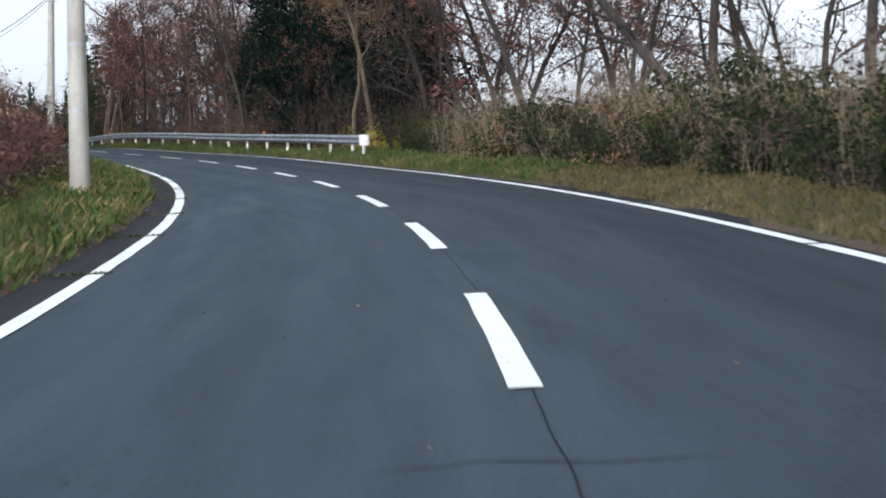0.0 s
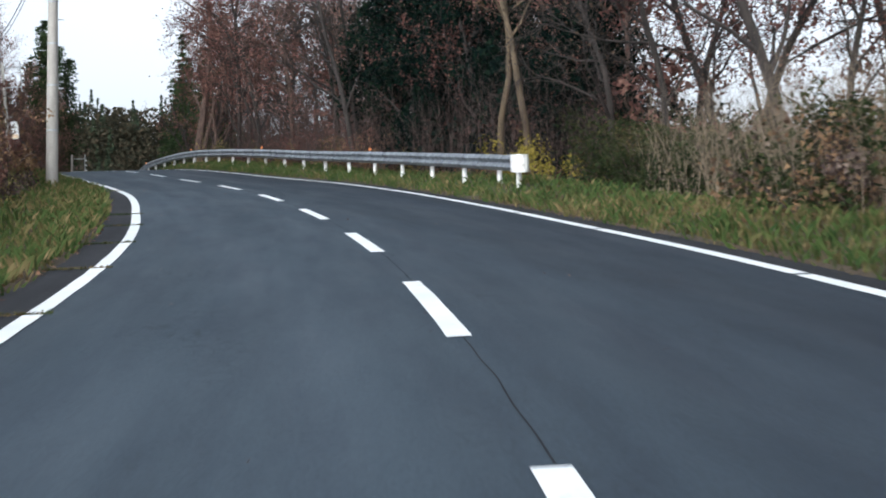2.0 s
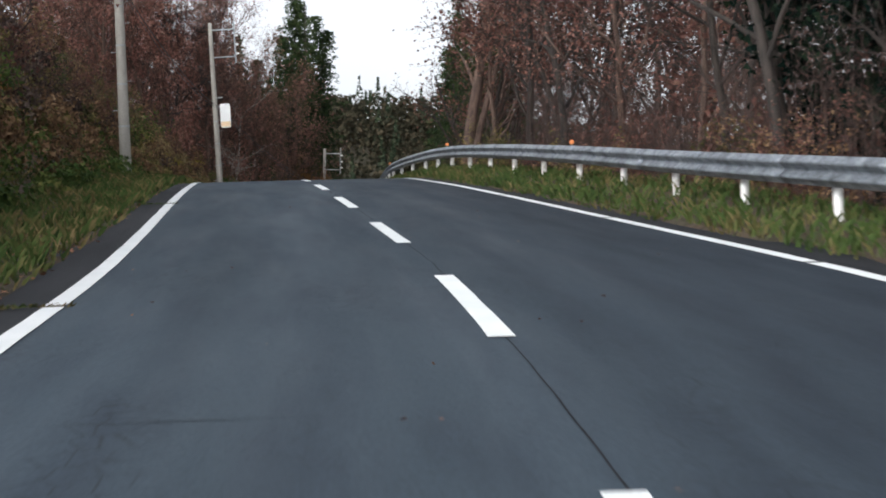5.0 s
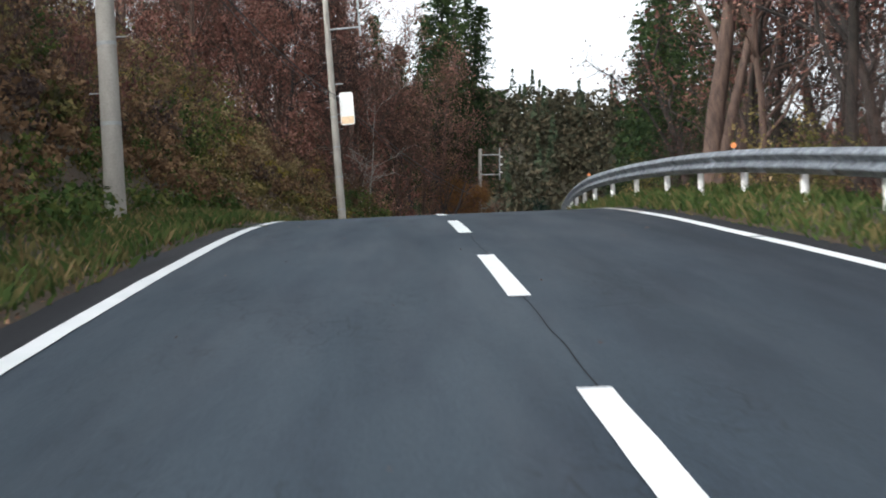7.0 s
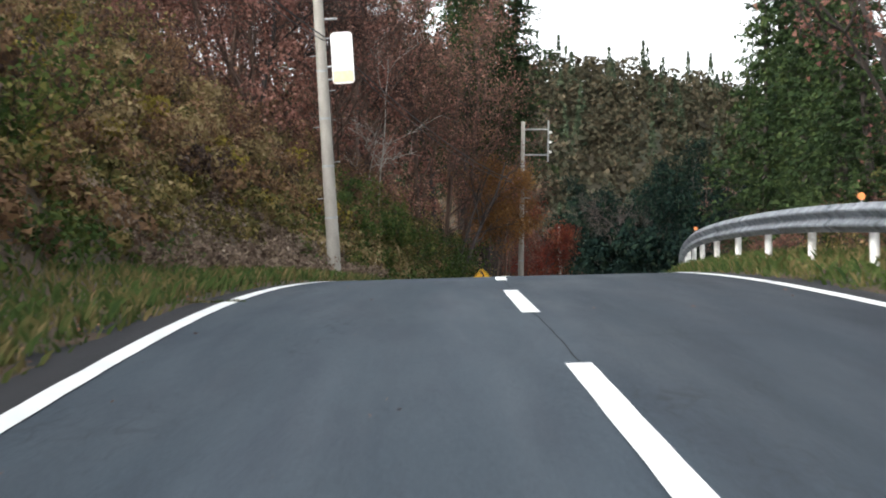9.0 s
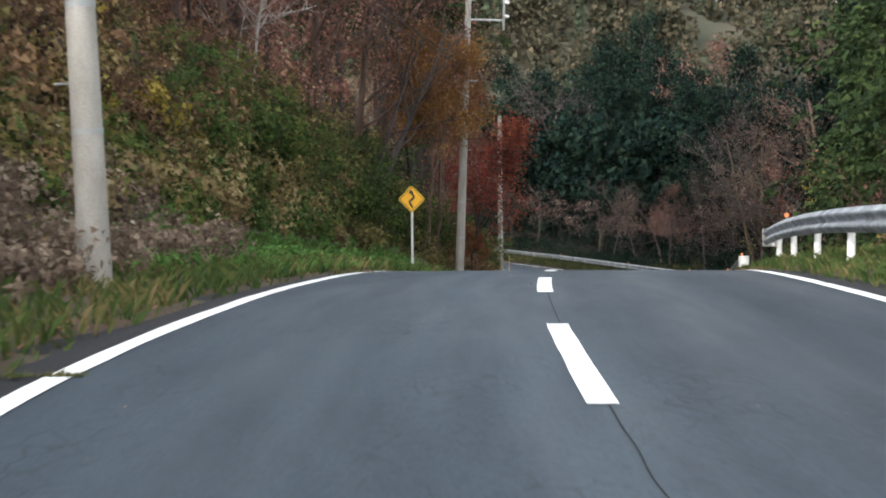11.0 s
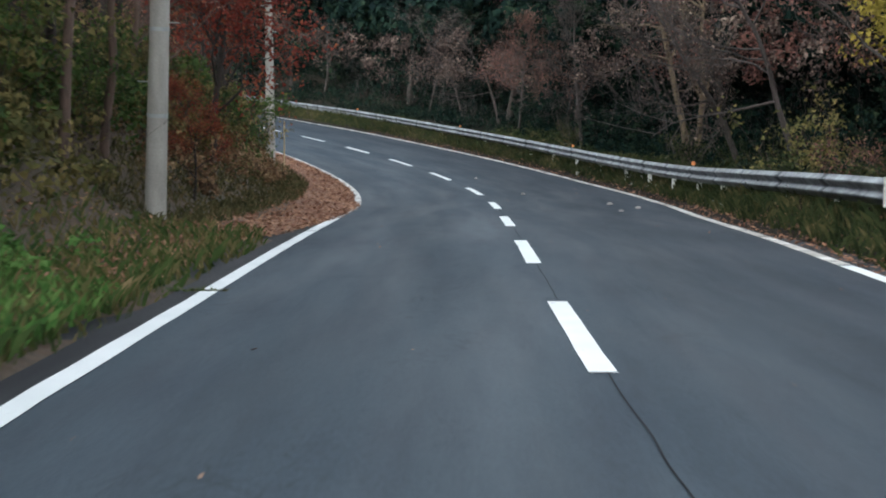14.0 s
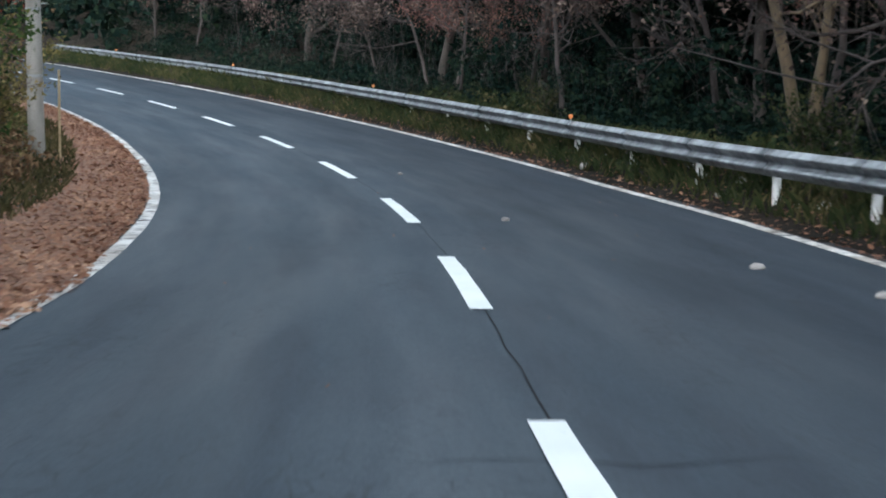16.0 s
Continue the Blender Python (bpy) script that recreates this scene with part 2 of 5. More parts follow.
def foliage(name, stops, shine=0.75, through_light=0.22, gloss=0.06):
    """Leaves: each one takes its colour from a ramp, the plant as a whole and broad patches shift it."""
    m, n, l, b = material(name, shine)
    b.inputs["Specular IOR Level"].default_value = gloss
    g, o = n.new("ShaderNodeNewGeometry"), n.new("ShaderNodeObjectInfo")
    k = n.new("ShaderNodeMath")
    k.operation = "MULTIPLY_ADD"
    l.new(g.outputs["Random Per Island"], k.inputs[0])
    k.inputs[1].default_value = 0.5
    k2 = n.new("ShaderNodeMath")
    k2.operation = "MULTIPLY_ADD"
    l.new(o.outputs["Random"], k2.inputs[0])
    k2.inputs[1].default_value = 0.25
    patch = n.new("ShaderNodeMath")
    patch.operation = "MULTIPLY_ADD"
    l.new(mixed(n, l, 0.55, speckle(n, l, 0.5, 4), speckle(n, l, 2.4, 3)), patch.inputs[0])
    patch.inputs[1].default_value, patch.inputs[2].default_value = 2.8, -1.32
    l.new(patch.outputs[0], k2.inputs[2])
    l.new(k2.outputs[0], k.inputs[2])
    c = ramp(n, l, k.outputs[0], stops)
    l.new(c, b.inputs["Base Color"])
    t = n.new("ShaderNodeBsdfTranslucent")
    l.new(c, t.inputs[0])
    x = n.new("ShaderNodeMixShader")
    x.inputs[0].default_value = through_light
    l.new(b.outputs[0], x.inputs[1])
    l.new(t.outputs[0], x.inputs[2])
    l.new(x.outputs[0], n["Material Output"].inputs[0])
    return m


MAUVE_LEAF = foliage("withered_mauve_leaves", [(0.0, (0.022, 0.015, 0.014)), (0.4, (0.06, 0.042, 0.037)), (0.75, (0.12, 0.088, 0.074)), (1.0, (0.26, 0.2, 0.16))])
RED_LEAF = foliage("russet_leaves", [(0.0, (0.045, 0.024, 0.021)), (0.35, (0.1, 0.048, 0.04)), (0.7, (0.17, 0.084, 0.066)), (1.0, (0.25, 0.15, 0.11))])
ROSE_LEAF = foliage("faded_russet_leaves", [(0.0, (0.085, 0.044, 0.036)), (0.35, (0.2, 0.098, 0.078)), (0.7, (0.32, 0.165, 0.13)), (1.0, (0.42, 0.26, 0.2))])
DULL_LEAF = foliage("dull_brown_leaves", [(0.0, (0.04, 0.029, 0.022)), (0.5, (0.085, 0.06, 0.043)), (1.0, (0.15, 0.105, 0.072))])
ORANGE_LEAF = foliage("orange_brown_leaves", [(0.0, (0.09, 0.045, 0.018)), (0.5, (0.22, 0.115, 0.04)), (1.0, (0.36, 0.2, 0.07))])
LUSH = foliage("lush_grass_blades", [(0.0, (0.05, 0.11, 0.028)), (0.5, (0.1, 0.2, 0.05)), (1.0, (0.2, 0.26, 0.09))])
BROWN_LEAF = foliage("dry_brown_leaves", [(0.0, (0.055, 0.036, 0.024)), (0.4, (0.16, 0.097, 0.056)), (0.75, (0.27, 0.168, 0.092)), (1.0, (0.4, 0.28, 0.165))])
OLIVE_LEAF = foliage("olive_leaves", [(0.0, (0.036, 0.04, 0.016)), (0.4, (0.1, 0.094, 0.034)), (0.75, (0.2, 0.16, 0.062)), (1.0, (0.32, 0.24, 0.11))])
GREEN_LEAF = foliage("green_leaves", [(0.0, (0.02, 0.038, 0.014)), (0.45, (0.05, 0.085, 0.024)), (0.8, (0.105, 0.13, 0.036)), (1.0, (0.19, 0.18, 0.06))])
# Evergreen leaves much darker than life: the woods' deep shade is in the colour.
SHADED_EVERGREEN = foliage("shaded_evergreen_leaves", [(0.0, (0.003, 0.006, 0.006)), (0.5, (0.006, 0.013, 0.010)), (1.0, (0.017, 0.025, 0.014))], 0.85, 0.04, 0.02)
HEDGE_LEAF = foliage("hedge_leaves", [(0.0, (0.012, 0.018, 0.008)), (0.45, (0.026, 0.036, 0.014)), (0.8, (0.055, 0.055, 0.022)), (1.0, (0.12, 0.09, 0.045))])
HILL_LEAF = foliage("hill_trees", [(0.0, (0.018, 0.02, 0.013)), (0.5, (0.046, 0.04, 0.025)), (1.0, (0.09, 0.066, 0.042))], 0.8, 0.1)
HILL_CONIFER = foliage("hill_conifers", [(0.0, (0.014, 0.022, 0.014)), (0.5, (0.03, 0.042, 0.024)), (1.0, (0.055, 0.06, 0.034))], 0.8, 0.1)
CEDAR_LEAF = foliage("cedar_needles", [(0.0, (0.01, 0.019, 0.009)), (0.5, (0.028, 0.047, 0.017)), (1.0, (0.07, 0.09, 0.03))], 0.7, 0.15)
CRIMSON_LEAF = foliage("crimson_leaves", [(0.0, (0.09, 0.018, 0.014)), (0.5, (0.19, 0.04, 0.028)), (1.0, (0.3, 0.12, 0.05))])
GOLD_LEAF = foliage("yellow_leaves", [(0.0, (0.12, 0.1, 0.02)), (0.5, (0.22, 0.18, 0.035)), (1.0, (0.33, 0.25, 0.06))])
WEED = foliage("withered_weeds", [(0.0, (0.07, 0.05, 0.04)), (0.45, (0.17, 0.125, 0.095)), (0.8, (0.28, 0.22, 0.165)), (1.0, (0.42, 0.36, 0.29))])
DRY_GRASS = foliage("dull_verge_grass", [(0.0, (0.035, 0.04, 0.017)), (0.5, (0.085, 0.075, 0.033)), (1.0, (0.17, 0.125, 0.065))])
STRAW = foliage("dry_grass_blades", [(0.0, (0.1, 0.075, 0.035)), (0.5, (0.22, 0.165, 0.08)), (1.0, (0.36, 0.28, 0.15))])
GRASS = foliage("verge_grass_blades", [(0.0, (0.03, 0.056, 0.018)), (0.45, (0.064, 0.096, 0.028)), (0.7, (0.125, 0.11, 0.045)), (1.0, (0.24, 0.175, 0.09))])
LITTER = foliage("fallen_leaves", [(0.0, (0.1, 0.048, 0.03)), (0.5, (0.27, 0.138, 0.086)), (1.0, (0.5, 0.31, 0.2))], 0.7, 0.1)


def bark(name, dark, light):
    m, n, l, b = material(name, 0.9)
    f = speckle(n, l, 6, 6, 0.65, (1, 1, 0.22))
    l.new(ramp(n, l, f, [(0.3, dark), (0.7, light)]), b.inputs["Base Color"])
    bumped(n, l, b, speckle(n, l, 22, 4, 0.6, (1, 1, 0.2)), 0.8, 0.02)
    return m


BARK = bark("grey_brown_bark", (0.010, 0.008, 0.007), (0.045, 0.034, 0.028))
RED_BARK = bark("reddish_bark", (0.035, 0.022, 0.017), (0.14, 0.088, 0.066))
GREY_BARK = bark("grey_twigs", (0.014, 0.011, 0.01), (0.055, 0.042, 0.038))
PALE_BARK = bark("pale_bark", (0.04, 0.03, 0.018), (0.14, 0.1, 0.058))
WHITE_BARK = bark("white_bark", (0.2, 0.18, 0.16), (0.5, 0.47, 0.43))
WEED_STEM = bark("tan_weed_stems", (0.08, 0.06, 0.04), (0.22, 0.17, 0.115))
TWIG = bark("reddish_twigs", (0.022, 0.013, 0.011), (0.068, 0.041, 0.033))

CONCRETE, n, l, b = material("pole_concrete", 0.85)
c = ramp(n, l, speckle(n, l, 3.0, 6, 0.6, (1, 1, 0.35)), [(0.3, (0.27, 0.25, 0.22)), (0.7, (0.43, 0.405, 0.36))])
c = mixed(n, l, 0.6, c, ramp(n, l, speckle(n, l, 45, 3), [(0.3, (0.7, 0.7, 0.7)), (0.7, (1.1, 1.1, 1.1))]), "MULTIPLY")
l.new(c, b.inputs["Base Color"])
bumped(n, l, b, speckle(n, l, 40, 3), 0.3, 0.005)

# Second rail: stained steel with the trees' shade put into its darker colour.
SHADED_RAIL, n, l, b = material("shaded_stained_steel", 0.38, 0.9)
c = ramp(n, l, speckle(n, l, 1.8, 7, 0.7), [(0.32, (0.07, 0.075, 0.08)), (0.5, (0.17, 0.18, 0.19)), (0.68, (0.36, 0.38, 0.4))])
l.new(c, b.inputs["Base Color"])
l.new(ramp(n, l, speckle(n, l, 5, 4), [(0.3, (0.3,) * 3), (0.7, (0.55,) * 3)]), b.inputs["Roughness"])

RAIL_METAL, n, l, b = material("weathered_galvanised_steel", 0.5, 0.6)
c = ramp(n, l, speckle(n, l, 2.2, 7, 0.7), [(0.32, (0.11, 0.125, 0.135)), (0.5, (0.26, 0.29, 0.32)), (0.66, (0.42, 0.45, 0.49))])
c = mixed(n, l, 0.85, c, ramp(n, l, speckle(n, l, 14, 6, 0.7, (1, 1, 2.4)), [(0.35, (0.4, 0.39, 0.37)), (0.55, (1.08, 1.08, 1.1))]), "MULTIPLY")
l.new(c, b.inputs["Base Color"])
l.new(ramp(n, l, speckle(n, l, 5, 4), [(0.3, (0.36,) * 3), (0.7, (0.66,) * 3)]), b.inputs["Roughness"])

WHITE, n, l, b = material("white_paint_on_steel", 0.5)
c = ramp(n, l, speckle(n, l, 7, 6, 0.7, (1, 1, 0.6)), [(0.3, (0.34, 0.31, 0.26)), (0.45, (0.68, 0.67, 0.64)), (0.7, (0.8, 0.8, 0.78))])
l.new(c, b.inputs["Base Color"])


def plain(name, colour, rough=0.5, metal=0.0, vary=0.15):
    m, n, l, b = material(name, rough, metal)
    lo, hi = tuple(v * (1 - vary) for v in colour), tuple(min(v * (1 + vary), 1) for v in colour)
    l.new(ramp(n, l, speckle(n, l, 11, 5), [(0.3, lo), (0.7, hi)]), b.inputs["Base Color"])
    return m


YELLOW = plain("sign_yellow", (0.95, 0.5, 0.015), 0.4, vary=0.05)
BLACK = plain("sign_black", (0.012, 0.012, 0.013), 0.5)
AMBER = plain("amber_reflector", (0.78, 0.27, 0.09), 0.3)
BOARD = plain("white_board", (0.86, 0.86, 0.84), 0.4, vary=0.04)
BOARD_ORANGE = plain("orange_board_stripe", (0.86, 0.64, 0.4), 0.4)
STEEL = plain("grey_fitting_steel", (0.34, 0.35, 0.35), 0.5, 0.5)
PORCELAIN = plain("insulator_porcelain", (0.78, 0.77, 0.74), 0.25)
CABLE = plain("grey_black_cable", (0.07, 0.07, 0.072), 0.6)
STONE = plain("pale_stone", (0.27, 0.25, 0.235), 0.9, vary=0.4)
BAMBOO = plain("weathered_cane", (0.42, 0.32, 0.18), 0.7)


# ---- mesh helpers ----
def mesh_of(name, verts, faces, mat, smooth=False):
    me = bpy.data.meshes.new(name)
    me.from_pydata([tuple(v) for v in verts], [], faces)
    me.materials.append(mat)
    if smooth:
        me.polygons.foreach_set("use_smooth", [True] * len(me.polygons))
    me.update()
    return me


def thing(name, place, turn=0.0, label="", category="", group="", kind=""):
    ob = new(name)
    ob.matrix_world = pose(*place, 0, 0, turn)
    return tagged(ob, label, category, group, kind)


def part(name, me, parent, label=""):
    """One mesh object under a thing or a part. me: a mesh, or a bmesh with its material."""
    if isinstance(me, tuple):
        bm, mat = me
        data = bpy.data.meshes.new(name)
        bm.to_mesh(data)
        bm.free()
        data.materials.append(mat)
        me = data
    ob = new(name, me)
    ob.parent = parent
    return tagged(ob, label)


def box(sx, sy, sz, at=(0, 0, 0), bevel=0.01):
    bm = bmesh.new()
    bmesh.ops.create_cube(bm, size=1.0, matrix=Matrix.Translation(at) @ Matrix.Diagonal((sx, sy, sz, 1)))
    if bevel:
        bmesh.ops.bevel(bm, geom=bm.edges[:], offset=bevel, segments=2, affect="EDGES", profile=0.6)
    return bm


def rod(a, b, r0, r1=None, sides=12, bm=None):
    bm = bm or bmesh.new()
    a, b = Vector(a), Vector(b)
    m = Matrix.Translation((a + b) / 2) @ (b - a).to_track_quat("Z", "Y").to_matrix().to_4x4()
    bmesh.ops.create_cone(bm, cap_ends=True, segments=sides, radius1=r0, radius2=r0 if r1 is None else r1, depth=(b - a).length, matrix=m)
    return bm


def lay_out(me, verts):
    """Gives a road mesh its layout: metres across and metres along."""
    layer = me.uv_layers.new(name="UVMap")
    places = [road_place(p) for p in verts]
    for k, loop in enumerate(me.loops):
        layer.data[k].uv = places[loop.vertex_index]


TABLE_S = np.arange(-90.0, 340.0, 0.5)
TABLE = np.array([axis(s)[0][:2] for s in TABLE_S])


def road_place(p):
    i = int(((TABLE - np.array((p.x, p.y))) ** 2).sum(1).argmin())
    c, t, r = axis(TABLE_S[i])
    d = (p.x - c[0], p.y - c[1])
    return d[0] * r[0] + d[1] * r[1], TABLE_S[i] + d[0] * t[0] + d[1] * t[1]


def ribbon(name, s0, s1, inner, outer, up, mat, step=0.5, wob=0.0, seed=0.0):
    """A flat strip on the road between two offsets, which may be functions of s."""
    v, f = [], []
    count = max(int(math.ceil((s1 - s0) / step)), 1)
    for i in range(count + 1):
        s = s0 + (s1 - s0) * i / count
        a = inner(s) if callable(inner) else inner
        b = outer(s) if callable(outer) else outer
        w = wob * noise.noise(Vector((s * 0.9, seed, 0.0)))
        w2 = w if wob > 0.02 else wob * noise.noise(Vector((s * 0.9, seed + 9.0, 0.0)))
        v += [on_road(s, a + w, up), on_road(s, b + w2, up)]
        if i:
            k = 2 * i
            f.append((k - 2, k - 1, k + 1, k))
    me = mesh_of(name, v, f, mat)
    lay_out(me, v)
    return me


# ---- ground: one sheet, fine along the road, reaching the horizon ----
OFFSETS_L = [-110, -80, -60, -45, -36, -29, -24, -20, -17, -14.5, -12.5, -11, -9.8, -8.8, -8, -7.3, -6.7, -6.2, -5.7, -5.3, -5.0, -4.7, -4.45]
OFFSETS_R = [4.35, 4.6, 4.9, 5.2, 5.6, 6.0, 6.5, 7.1, 7.8, 8.7, 9.8, 11.2, 13, 15, 18, 22, 27, 33, 41, 52, 68, 90, 110]
rows_s = np.arange(-80, 330.1, 1.5)
v, f = [], []
for s in rows_s:
    le, ri = left_line(s) - edge_left(s) - 0.03, right_line(s) + edge_right(s) + 0.03
    ragged = 0.12 * lumps(s, 1.0, 1.3)
    cols = [min(o, le - 0.05) for o in OFFSETS_L] + [le + ragged, le + 0.3, -1.5, 1.5, ri - 0.3, ri + ragged] + [max(o, ri + 0.05) for o in OFFSETS_R]
    v += [ground(s, o) for o in cols]
wide = len(OFFSETS_L) + len(OFFSETS_R) + 6
for i in range(len(rows_s) - 1):
    for j in range(wide - 1):
        a = i * wide + j
        f.append((a, a + 1, a + wide + 1, a + wide))
edge = [j for j in range(wide)] + [i * wide + wide - 1 for i in range(1, len(rows_s))]
edge += [(len(rows_s) - 1) * wide + j for j in range(wide - 2, -1, -1)] + [i * wide for i in range(len(rows_s) - 2, 0, -1)]
middle = Vector((-40, 130, 0))
ring = edge
for grow in (1.35, 2.0, 4.0, 12.0, 30.0):
    fresh = []
    for k in edge:
        d = v[k] - middle
        z = v[k].z * max(0.0, 1.0 - (grow - 1.0) / 1.6)
        fresh.append(len(v))
        v.append(Vector((middle.x + d.x * grow, middle.y + d.y * grow, z + (0 if grow > 3 else 3.0 * lumps(d.x * grow, d.y * grow, 60)))))
    for a in range(len(ring)):
        c = (a + 1) % len(ring)
        f.append((ring[c], ring[a], fresh[a], fresh[c]))
    ring = fresh
ground_mesh = mesh_of("ground", v, f, SOIL, True)
ground_mesh.materials.append(SHADED_MOULD)
# the shade-coloured ground runs right of the last curve, from the verge outwards
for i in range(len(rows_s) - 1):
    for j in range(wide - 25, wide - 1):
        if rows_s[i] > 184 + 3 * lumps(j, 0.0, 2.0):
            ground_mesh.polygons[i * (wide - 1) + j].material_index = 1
ground_ob = tagged(new("ground", ground_mesh), "brown and green earth banks beside the road", "ground", kind="structure")

# ---- road ----
v, f = [], []
rows_r = np.arange(-80, 330.1, 1.0)
cross = [(0, 0.0), (0, 0.12), (0.25, 0), (0.5, 0), (0.75, 0), (1, -0.12), (1, 0.0)]
for s in rows_r:
    a, b2 = left_line(s) - 0.1, right_line(s) + 0.32
    for k, (u, inset) in enumerate(cross):
        v.append(on_road(s, a + (b2 - a) * u + inset, -0.3 if k in (0, 6) else 0.0))
for i in range(len(rows_r) - 1):
    for j in range(len(cross) - 1):
        k = i * len(cross) + j
        f.append((k, k + 1, k + len(cross) + 1, k + len(cross)))
road_mesh = mesh_of("road", v, f, ASPHALT, False)
lay_out(road_mesh, v)
road = tagged(new("road", road_mesh), "blue-grey asphalt two-lane mountain road over a crest", "road", kind="structure")
part("shoulder", ribbon("shoulder", -80, 330, lambda s: left_line(s) - edge_left(s) - 0.25 + 0.1 * noise.noise(Vector((s * 0.8, 4, 0))), lambda s: left_line(s) - 0.06, -0.012, SHOULDER, 0.6), road, "black worn asphalt strip")
part("shoulder", ribbon("shoulder", -80, 330, lambda s: right_line(s) + 0.05, lambda s: right_line(s) + edge_right(s) + 0.2 + 0.1 * noise.noise(Vector((s * 0.7, 8, 0))), 0.004, SHOULDER, 0.6), road, "black worn asphalt strip")
part("seam", ribbon("seam", -80, 330, lambda s: 0.02, lambda s: 0.031, 0.004, SEAM, 0.25, 0.024), road, "dark wandering joint between the two lanes")
for k in range(-5, 37):
    s1 = -0.05 + 10.0 * k
    skew = -0.009 if k == 17 else 0.0
    part("lane_dash", ribbon("lane_dash", s1 - 5.0, s1, lambda q: skew * (s1 - q) - 0.085, lambda q: skew * (s1 - q) + 0.085, 0.009, PAINT, 0.5, 0.008, k), road)
# edge lines, painted in lengths with bare joints between
random.seed(5)
LEFT_JOINTS = [-30, -18, -12, -6, 0, 6.0, 12.4, 18.5, 24.5, 30.2, 36.0, 41.0, 58.2, 79.0, 102.1, 119, 136.6, 155.6, 181.3]
for side_of, half in ((left_line, 0.085), (right_line, 0.085)):
    s = -80.0
    stops = LEFT_JOINTS if side_of is left_line else []
    while s < 325:
        e = next((q for q in stops if q > s + 1), s + random.choice((6.5, 8.0, 9.5, 12.0)))
        part("edge_line", ribbon("edge_line", s, e - 0.16, lambda q: side_of(q) - half, lambda q: side_of(q) + half, 0.009, WORN_PAINT if s > (196 if side_of is left_line else 184) or (side_of is right_line and 96 < s < 106) else PAINT, 0.5, 0.012, s), road)
        s = e
# cracks across the lanes
random.seed(11)
for s in (-17, -3, 9, 24, 38, 52, 66, 84, 97, 112, 131, 149, 168, 183, 199, 213):
    o0 = random.uniform(-2.8, 1.5)
    width = random.uniform(0.9, 2.2)
    v, f = [], []
    for i in range(13):
        o = o0 + width * i / 12
        q = s + 0.35 * noise.noise(Vector((o * 1.7, s, 0))) + 0.1 * noise.noise(Vector((o * 6, s, 2)))
        w = 0.011 * (1 - abs(i - 6) / 7)
        v += [on_road(q - w, o, 0.004), on_road(q + w, o, 0.004)]
        if i:
            f.append((2 * i - 2, 2 * i, 2 * i + 1, 2 * i - 1))
    part("crack", mesh_of("crack", v, f, SEAM), road)

# ---- guardrails ----
def profile_points():
    """Cross-section of a two-humped beam: out from the posts towards the road, and up."""
    pts = []
    for i in range(25):
        z = -0.175 + 0.35 * i / 24
        d = 0.075 * (0.5 - 0.5 * math.cos(2 * math.pi * (z + 0.175) / 0.175))
        pts.append((d, z))
    return pts


def beam(s0, s1, step=0.5):
    """A length of beam, its front towards the road."""
    prof = profile_points()
    loop = [(d + 0.004, z) for d, z in prof] + [(d - 0.004, z) for d, z in reversed(prof)]
    v, f = [], []
    count = max(int((s1 - s0) / step), 1)
    for i in range(count + 1):
        s = s0 + (s1 - s0) * i / count
        o = float(np.interp(s, *RAIL)) - 0.16
        for d, z in loop:
            v.append(on_road(s, o - d, 0.77 + z))
        if i:
            n0, n1 = (i - 1) * len(loop), i * len(loop)
            f += [(n0 + j, n1 + j, n1 + (j + 1) % len(loop), n0 + (j + 1) % len(loop)) for j in range(len(loop))]
    f += [tuple(range(len(loop))), tuple(count * len(loop) + j for j in reversed(range(len(loop))))]
    return mesh_of("beam", v, f, RAIL_METAL if s0 < 180 else SHADED_RAIL, True)


post_bm = rod((0, 0, -0.5), (0, 0, 0.9), 0.057, sides=14)
POST = bpy.data.meshes.new("post")
post_bm.to_mesh(POST)
post_bm.free()
POST.materials.append(WHITE)
POST.polygons.foreach_set("use_smooth", [abs(p.normal.z) < 0.5 for p in POST.polygons])
BRACKET_BM = box(0.09, 0.05, 0.16, bevel=0.008)
BRACKET = bpy.data.meshes.new("bracket")
BRACKET_BM.to_mesh(BRACKET)
BRACKET_BM.free()
BRACKET.materials.append(STEEL)
REFLECTOR_BM = bmesh.new()
bmesh.ops.create_cone(REFLECTOR_BM, cap_ends=True, segments=18, radius1=0.045, radius2=0.045, depth=0.025, matrix=pose(0, 0, 0, 90))
bmesh.ops.bevel(REFLECTOR_BM, geom=[e for e in REFLECTOR_BM.edges if len(e.link_faces) == 2 and e.calc_face_angle() > 1], offset=0.004, segments=2, affect="EDGES")
REFLECTOR = bpy.data.meshes.new("reflector")
REFLECTOR_BM.to_mesh(REFLECTOR)
REFLECTOR_BM.free()
REFLECTOR.materials.append(AMBER)


